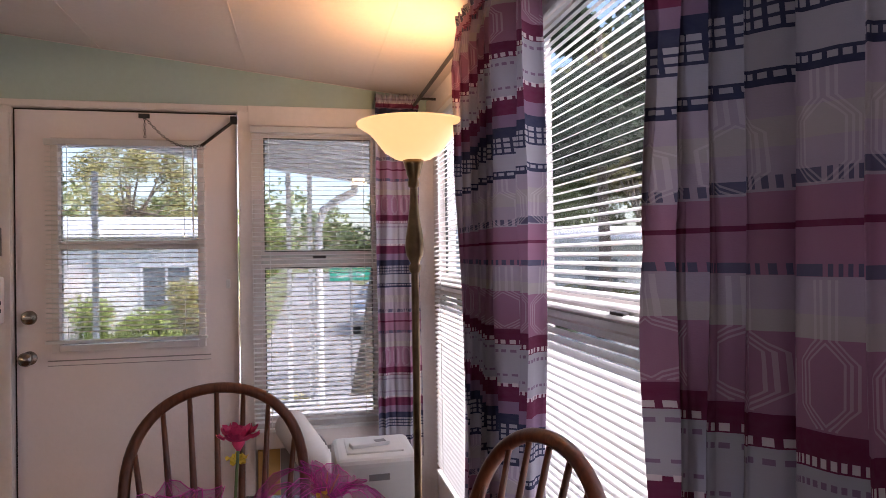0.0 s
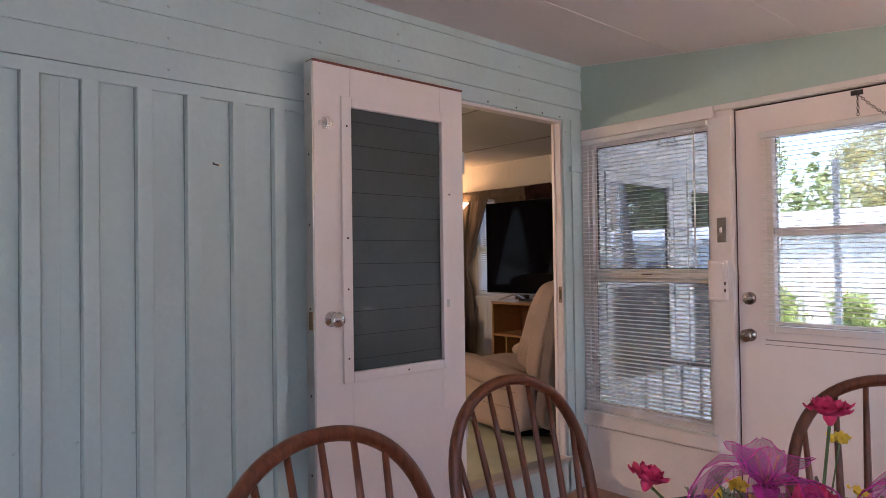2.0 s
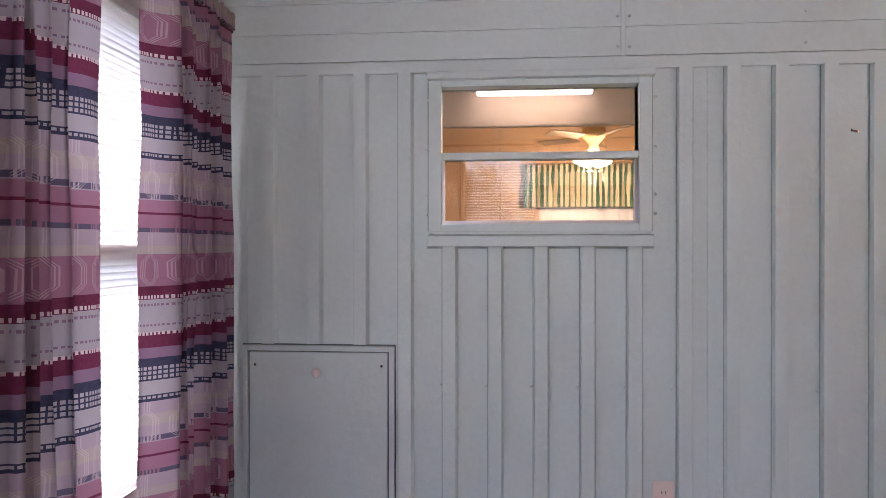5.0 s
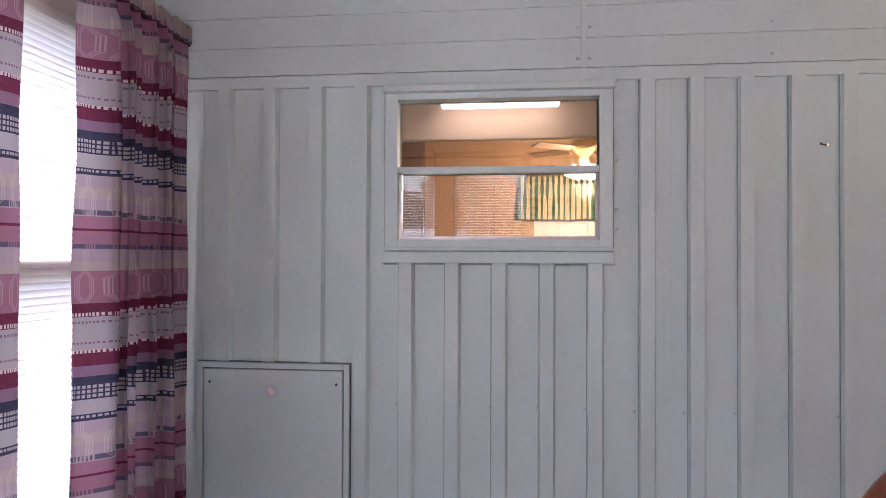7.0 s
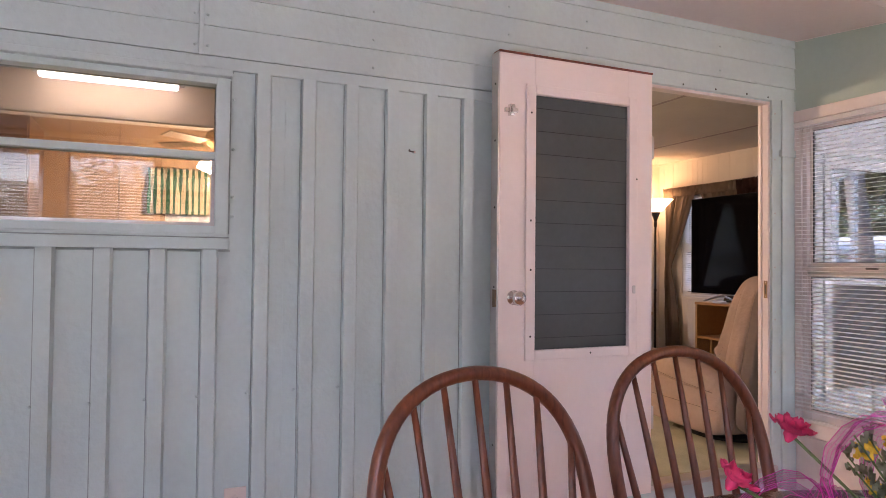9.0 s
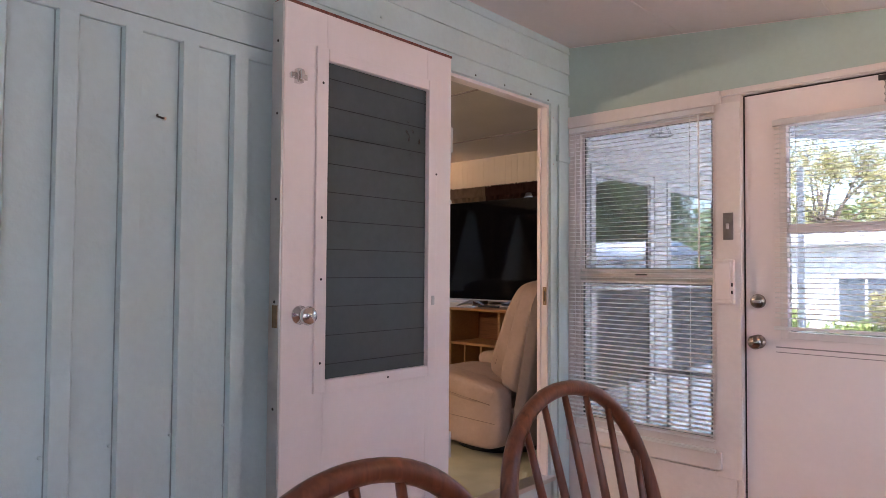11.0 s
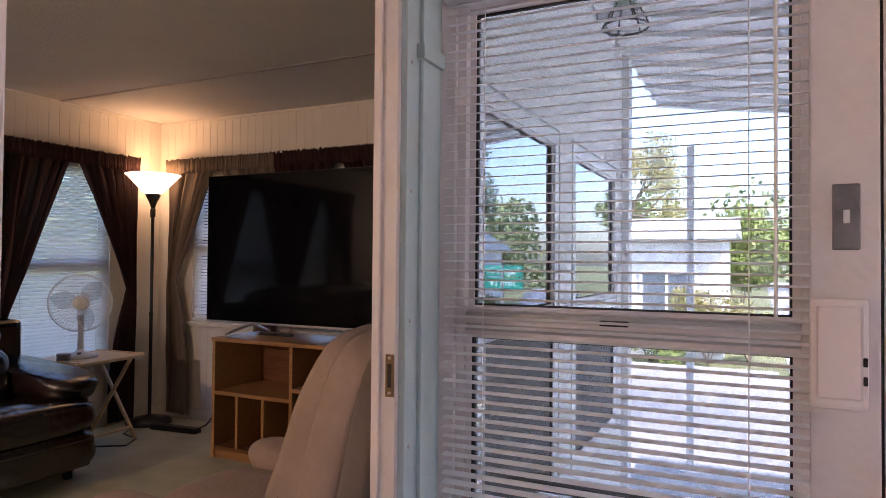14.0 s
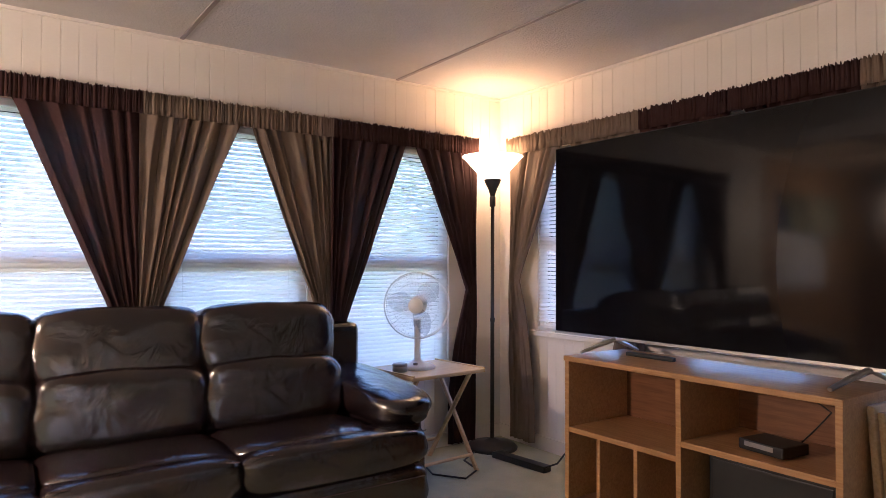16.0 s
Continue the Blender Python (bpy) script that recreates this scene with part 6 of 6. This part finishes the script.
def house(name, m, w, d, h, label, roof=.5, awn=False, shutters=None):
    t = thing(name, label, "house", m, "houses across the street")
    part("wall", box(bmesh.new(), -w / 2, w / 2, 0, d, 0, h), M_STUCCO, t)
    bm = bmesh.new()
    a = [bm.verts.new(p) for p in ((-w / 2 - .3, -.4, h), (w / 2 + .3, -.4, h), (w / 2 + .3, d + .4, h), (-w / 2 - .3, d + .4, h), (-w / 2 - .3, d / 2, h + roof), (w / 2 + .3, d / 2, h + roof))]
    for f in ((0, 1, 5, 4), (2, 3, 4, 5), (1, 2, 5), (3, 0, 4), (3, 2, 1, 0)):
        bm.faces.new([a[i] for i in f])
    part("roof", bm, M_ROOF, t)
    part("eave", box(bmesh.new(), -w / 2 - .3, w / 2 + .3, -.46, -.4, h - .14, h + .02, .01), M_WHITEMETAL, t)
    n = max(2, int(w / 2.4))
    for i in range(n):
        x = -w / 2 + w * (i + .5) / n
        if i == n // 2:
            part("door", box(bmesh.new(), x - .45, x + .45, -.05, 0, .2, 2.15, .02), M_TRIM, t)
            continue
        wd = part("window", boxes((x - .62, x + .62, -.05, 0, .85, .93), (x - .62, x + .62, -.05, 0, 1.97, 2.05), (x - .62, x - .55, -.05, 0, .93, 1.97), (x + .55, x + .62, -.05, 0, .93, 1.97), (x - .03, x + .03, -.04, 0, .93, 1.97)), M_WHITEMETAL, t)
        part("pane", boxes((x - .55, x - .03, -.02, -.005, .93, 1.97), (x + .03, x + .55, -.02, -.005, .93, 1.97)), M_DARKPANE, wd)
        if shutters:
            part("shutter", boxes((x - .95, x - .66, -.04, 0, .85, 2.05), (x + .66, x + .95, -.04, 0, .85, 2.05), bevel=.01), shutters, t)
    if awn:
        bm = box(bmesh.new(), -w / 2 - 2.6, -w / 2, -.3, d, h - .35, h - .25)
        part("carport_roof", bm, M_WHITEMETAL, t)
        for y in (-.2, d - .1):
            part("carport_post", box(bmesh.new(), -w / 2 - 2.5, -w / 2 - 2.42, y - .04, y + .04, 0, h - .35), M_WHITEMETAL, t)
    return t


HL = "white single-storey mobile home with low roof across the street"
house("mobile_home", pose(-4.9, 18.6, GZ, 0, 0, 0), 9.6, 4.2, 2.9, HL, awn=True)
house("mobile_home", pose(12.4, 19.6, GZ, 0, 0, 0), 10, 4.2, 2.6, HL, awn=False)
house("mobile_home", pose(-4.2, 31, GZ, 0, 0, 90), 10, 4.2, 2.6, HL, shutters=M_BLUE)
house("mobile_home", pose(19.0, 7.2, GZ, 0, 0, -90), 10, 4.2, 2.6, "white mobile home along the side street", awn=False)
house("mobile_home", pose(19.4, -6.5, GZ, 0, 0, -90), 10, 4.2, 2.6, "white mobile home along the side street")
house("mobile_home", pose(-17, 3.4, GZ, 0, 0, 90), 11, 4.0, 2.6, "white neighbouring mobile home beside the lawn")
house("mobile_home", pose(.5, -9.0, GZ, 0, 0, 180), 11, 4.0, 2.6, "white neighbouring mobile home behind the sunroom")
house("mobile_home", pose(-24, 25, GZ, 0, 0, 0), 11, 4.0, 2.6, HL)
house("mobile_home", pose(31, 25, GZ, 0, 0, 0), 11, 4.0, 2.6, HL)


def crown_mesh(rnd, blobs, count, size, flat=1.0):
    """Many small leaves scattered through uneven clumps."""
    verts, faces = [], []
    count, size = int(count * 2), size * .85
    for _ in range(count):
        c, r = blobs[rnd.randrange(len(blobs))]
        d = Vector((rnd.gauss(0, 1), rnd.gauss(0, 1), rnd.gauss(0, 1) * flat)).normalized() * r * rnd.random() ** .45
        p = Vector(c) + d
        a = Euler((rnd.uniform(0, 6.3), rnd.uniform(0, 6.3), rnd.uniform(0, 6.3))).to_matrix()
        s = size * rnd.uniform(.6, 1.4)
        b = len(verts)
        for q in ((0, -s, 0), (s * .5, 0, s * .15), (0, s, 0), (-s * .5, 0, s * .15)):
            verts.append(tuple(p + a @ Vector(q)))
        faces += [(b, b + 1, b + 2), (b, b + 2, b + 3)]
    return verts, faces


def tree(name, m, height, spread, label, material, seed, count=5000, size=.11, trunk_r=.16, bare=.35, lean=0.0):
    rnd = random.Random(seed)
    t = thing(name, label, "tree", m, "trees")
    top = Vector((lean * height, 0, height * .75))
    part("trunk", tube(bmesh.new(), [top * s + Vector((.06 * math.sin(s * 7), .05 * math.sin(s * 9), 0)) * height * .1 for s in (0, .15, .3, .5, .7, 1)], [trunk_r * k for k in (1.25, 1, .9, .75, .55, .25)], 10), M_BARK, t, smooth=True)
    blobs = []
    for i in range(11):
        a = rnd.uniform(0, 6.28)
        r = spread * rnd.uniform(.25, .8)
        z = height * rnd.uniform(bare + .12, .95)
        c = (top.x * z / height + r * math.cos(a), r * math.sin(a), z)
        blobs.append((c, spread * rnd.uniform(.25, .46)))
        s = top * rnd.uniform(.45, .95)
        part("limb", tube(bmesh.new(), [s, s.lerp(Vector(c), .5) + Vector((0, 0, .1)), Vector(c)], [trunk_r * .38, trunk_r * .25, trunk_r * .08], 6), M_BARK, t)
    me = bpy.data.meshes.new("crown")
    v, f = crown_mesh(rnd, blobs, count, size)
    me.from_pydata(v, [], f)
    me.materials.append(material)
    o = new("crown", me)
    o.parent = t
    return t


def shrub(name, m, r, h, label, material, seed, count=1500, size=.05):
    rnd = random.Random(seed)
    t = thing(name, label, "shrub", m, "shrubs")
    blobs = [((rnd.uniform(-r, r) * .7, rnd.uniform(-r, r) * .7, h * rnd.uniform(.25, .8)), r * rnd.uniform(.35, .6)) for _ in range(8)]
    v, f = crown_mesh(rnd, blobs, count if r < 1.2 else 5000, max(size, .06 * r))
    me = bpy.data.meshes.new("foliage")
    me.from_pydata(v, [], f)
    me.materials.append(material)
    o = new("foliage", me)
    o.parent = t
    for c, _ in blobs[:5]:
        part("branch", tube(bmesh.new(), [(0, 0, 0), (c[0] * .5, c[1] * .5, c[2] * .5), c], [.02, .014, .005], 5), M_BARK, t)
    return t


TL = "leafy green tree with uneven crown"
tree("broadleaf_tree", pose(-3.7, 25, GZ), 6.4, 2.4, TL, M_LEAF2, 1, 6000, .06)
tree("broadleaf_tree", pose(-11.5, 27, GZ), 8.0, 3.4, TL, M_LEAF, 2, 7000, .12)
tree("broadleaf_tree", pose(15, 32, GZ), 7, 3.2, TL, M_LEAF, 3, 8000, .09)
tree("broadleaf_tree", pose(-15, 32, GZ), 9, 4.5, TL, M_LEAF2, 4, 6000, .17)
tree("broadleaf_tree", pose(-19, 40, GZ), 8.5, 4.4, TL, M_LEAF, 5, 6000, .18)
tree("broadleaf_tree", pose(24, 34, GZ), 9, 4.6, TL, M_LEAF, 6, 6000, .18)
tree("broadleaf_tree", pose(16, 26, GZ), 8.5, 4.2, TL, M_LEAF2, 7, 7000, .15)
tree("broadleaf_tree", pose(25, 3, GZ), 9, 4.6, TL, M_LEAF, 8, 7000, .16)
tree("broadleaf_tree", pose(24, 22, GZ), 9, 4.6, TL, M_LEAF2, 9, 6000, .16)
tree("pine_tree", pose(9.6, 16.2, GZ), 10.5, 2.2, "tall dark pine with bare trunk", M_LEAFPINE, 10, 5000, .13, .17, .3)
tree("leaning_tree", pose(2.75, 9.0, GZ), 9.5, 2.2, "leaning tree with pale bark at the driveway", M_LEAF2, 11, 4200, .05, .15, .62, .10)
tree("broadleaf_tree", pose(13.5, 15.2, GZ), 9, 3.6, TL, M_LEAF2, 31, 9000, .13)
tree("broadleaf_tree", pose(12.5, 8.0, GZ), 9, 3.6, TL, M_LEAF, 32, 8000, .13)
tree("broadleaf_tree", pose(18, 28, GZ), 12, 5.2, TL, M_LEAF2, 33, 9000, .17)
tree("broadleaf_tree", pose(13, 28, GZ), 8, 3.6, TL, M_LEAF, 34, 11000, .09)
tree("broadleaf_tree", pose(-16, 14, GZ), 8, 4.0, TL, M_LEAF, 12, 5000, .16)
SL = "bright green garden shrub"
for i, (x, y, r, h) in enumerate([(-.35, 17.7, .85, 1.75), (-2.6, 17.8, .8, 1.3), (-1.5, 17.6, .7, 1.0), (.45, 18.6, .6, 1.2), (-4.6, 17.8, .9, 1.4), (8.2, 18.7, .9, 1.3), (10.6, 18.8, 1, 1.2), (-7.5, 17.8, 1, 1.2), (13.2, 18.6, .8, 1.2), (7.2, 21.5, .8, 1.5), (1.25, 7.95, .42, .75), (.72, 8.0, .36, .66), (1.8, 8.2, .4, .6), (0.01, 28.57, 1.80, 4.49), (-2.89, 26.82, 0.81, 2.36)]):
    shrub("garden_shrub", pose(x, y, GZ), r, h, SL, M_SHRUB if i % 3 else M_LEAF2, 20 + i)
# bank of far woods
rnd = random.Random(77)
blobs = []
for i in range(150):
    a = rnd.uniform(0, 6.28)
    R = rnd.uniform(46, 62)
    blobs.append(((R * math.cos(a), 8 + R * math.sin(a), rnd.uniform(.5, 6)), rnd.uniform(2.2, 4.2)))
v, f = crown_mesh(rnd, blobs, 26000, .42)
me = bpy.data.meshes.new("far_woods")
me.from_pydata(v, [], f)
me.materials.append(M_LEAF)
tagged(new("far_woods", me), "distant belt of green trees", "woods", kind="stuff")

# street sign, seen mirrored in the outer window panes
ss = thing("street_sign", "two green street name plates on a grey post", "street sign", pose(2.9, 12.0, GZ, 0, 0, 14))
part("post", rod((0, 0, 0), (0, 0, 2.15), .025, 10), M_GREYPLASTIC, ss)


def words(text, size, parent, m, material):
    c = bpy.data.curves.new("lettering", 'FONT')
    c.body, c.size, c.align_x, c.align_y, c.extrude = text, size, 'CENTER', 'CENTER', .001
    tmp = bpy.data.objects.new("lettering", c)
    me = bpy.data.meshes.new_from_object(tmp)
    bpy.data.objects.remove(tmp)
    me.materials.clear()
    me.materials.append(material)
    return shared("lettering", me, parent, m)


for z, text in ((2.06, "Nagano Dr"), (1.87, "Suma Dr")):
    pl = part("name_plate", box(bmesh.new(), -.37, .37, -.006, .006, z - .085, z + .085, .004), M_SIGNGREEN, ss)
    words(text, .14, pl, pose(0, -.008, z, 90, 0, 0), M_SIGNWHITE)
    words(text, .14, pl, pose(0, .008, z, 90, 0, 180), M_SIGNWHITE)

# parked car
car = thing("parked_car", "silver parked car on the street", "car", pose(4.6, 20.4, GZ + .02, 0, 0, 78))
bm = bmesh.new()
prof = [(-2.1, .28), (-2.15, .62), (-1.6, .86), (-1.15, .92), (-.55, 1.36), (.75, 1.40), (1.45, .98), (2.05, .90), (2.15, .55), (2.1, .28)]
L = [bm.verts.new((x, -.82 if z < 1 else -.66, z)) for x, z in prof]
R = [bm.verts.new((x, .82 if z < 1 else .66, z)) for x, z in prof]
n = len(prof)
for i in range(n):
    bm.faces.new((L[i], L[(i + 1) % n], R[(i + 1) % n], R[i]))
bm.faces.new(list(reversed(L)))
bm.faces.new(R)
bmesh.ops.bevel(bm, geom=bm.edges[:], offset=.05, segments=2, affect='EDGES')
part("body", bm, M_CARPAINT, car, smooth=True)
for sy in (-1, 1):
    bm = bmesh.new()
    vs = [bm.verts.new((x, sy * y, z)) for x, y, z in ((-1.0, .835, .98), (-.5, .70, 1.30), (.68, .70, 1.33), (1.2, .835, 1.0))]
    bm.faces.new(vs)
    o = part("side_window", bm, M_DARKPANE, car)
    o.modifiers.new("thickness", 'SOLIDIFY').thickness = .02
    for x in (-1.35, 1.35):
        w = part("wheel", lathe([(.17, -.1), (.31, -.1), (.33, -.06), (.33, .06), (.31, .1), (.17, .1)], 24), M_RUBBER, car)
        w.matrix_basis = pose(x, sy * .78, .33, 90, 0, 0)
        part("rim", lathe([(.0005, .08), (.06, .085), (.17, .07), (.18, .1)], 16), M_ALU, w)
for y in (-.55, .55):
    part("headlight", soft_box(.12, .3, .14, 3), M_WHITEPLASTIC, car).matrix_basis = pose(-2.08, y, .66)
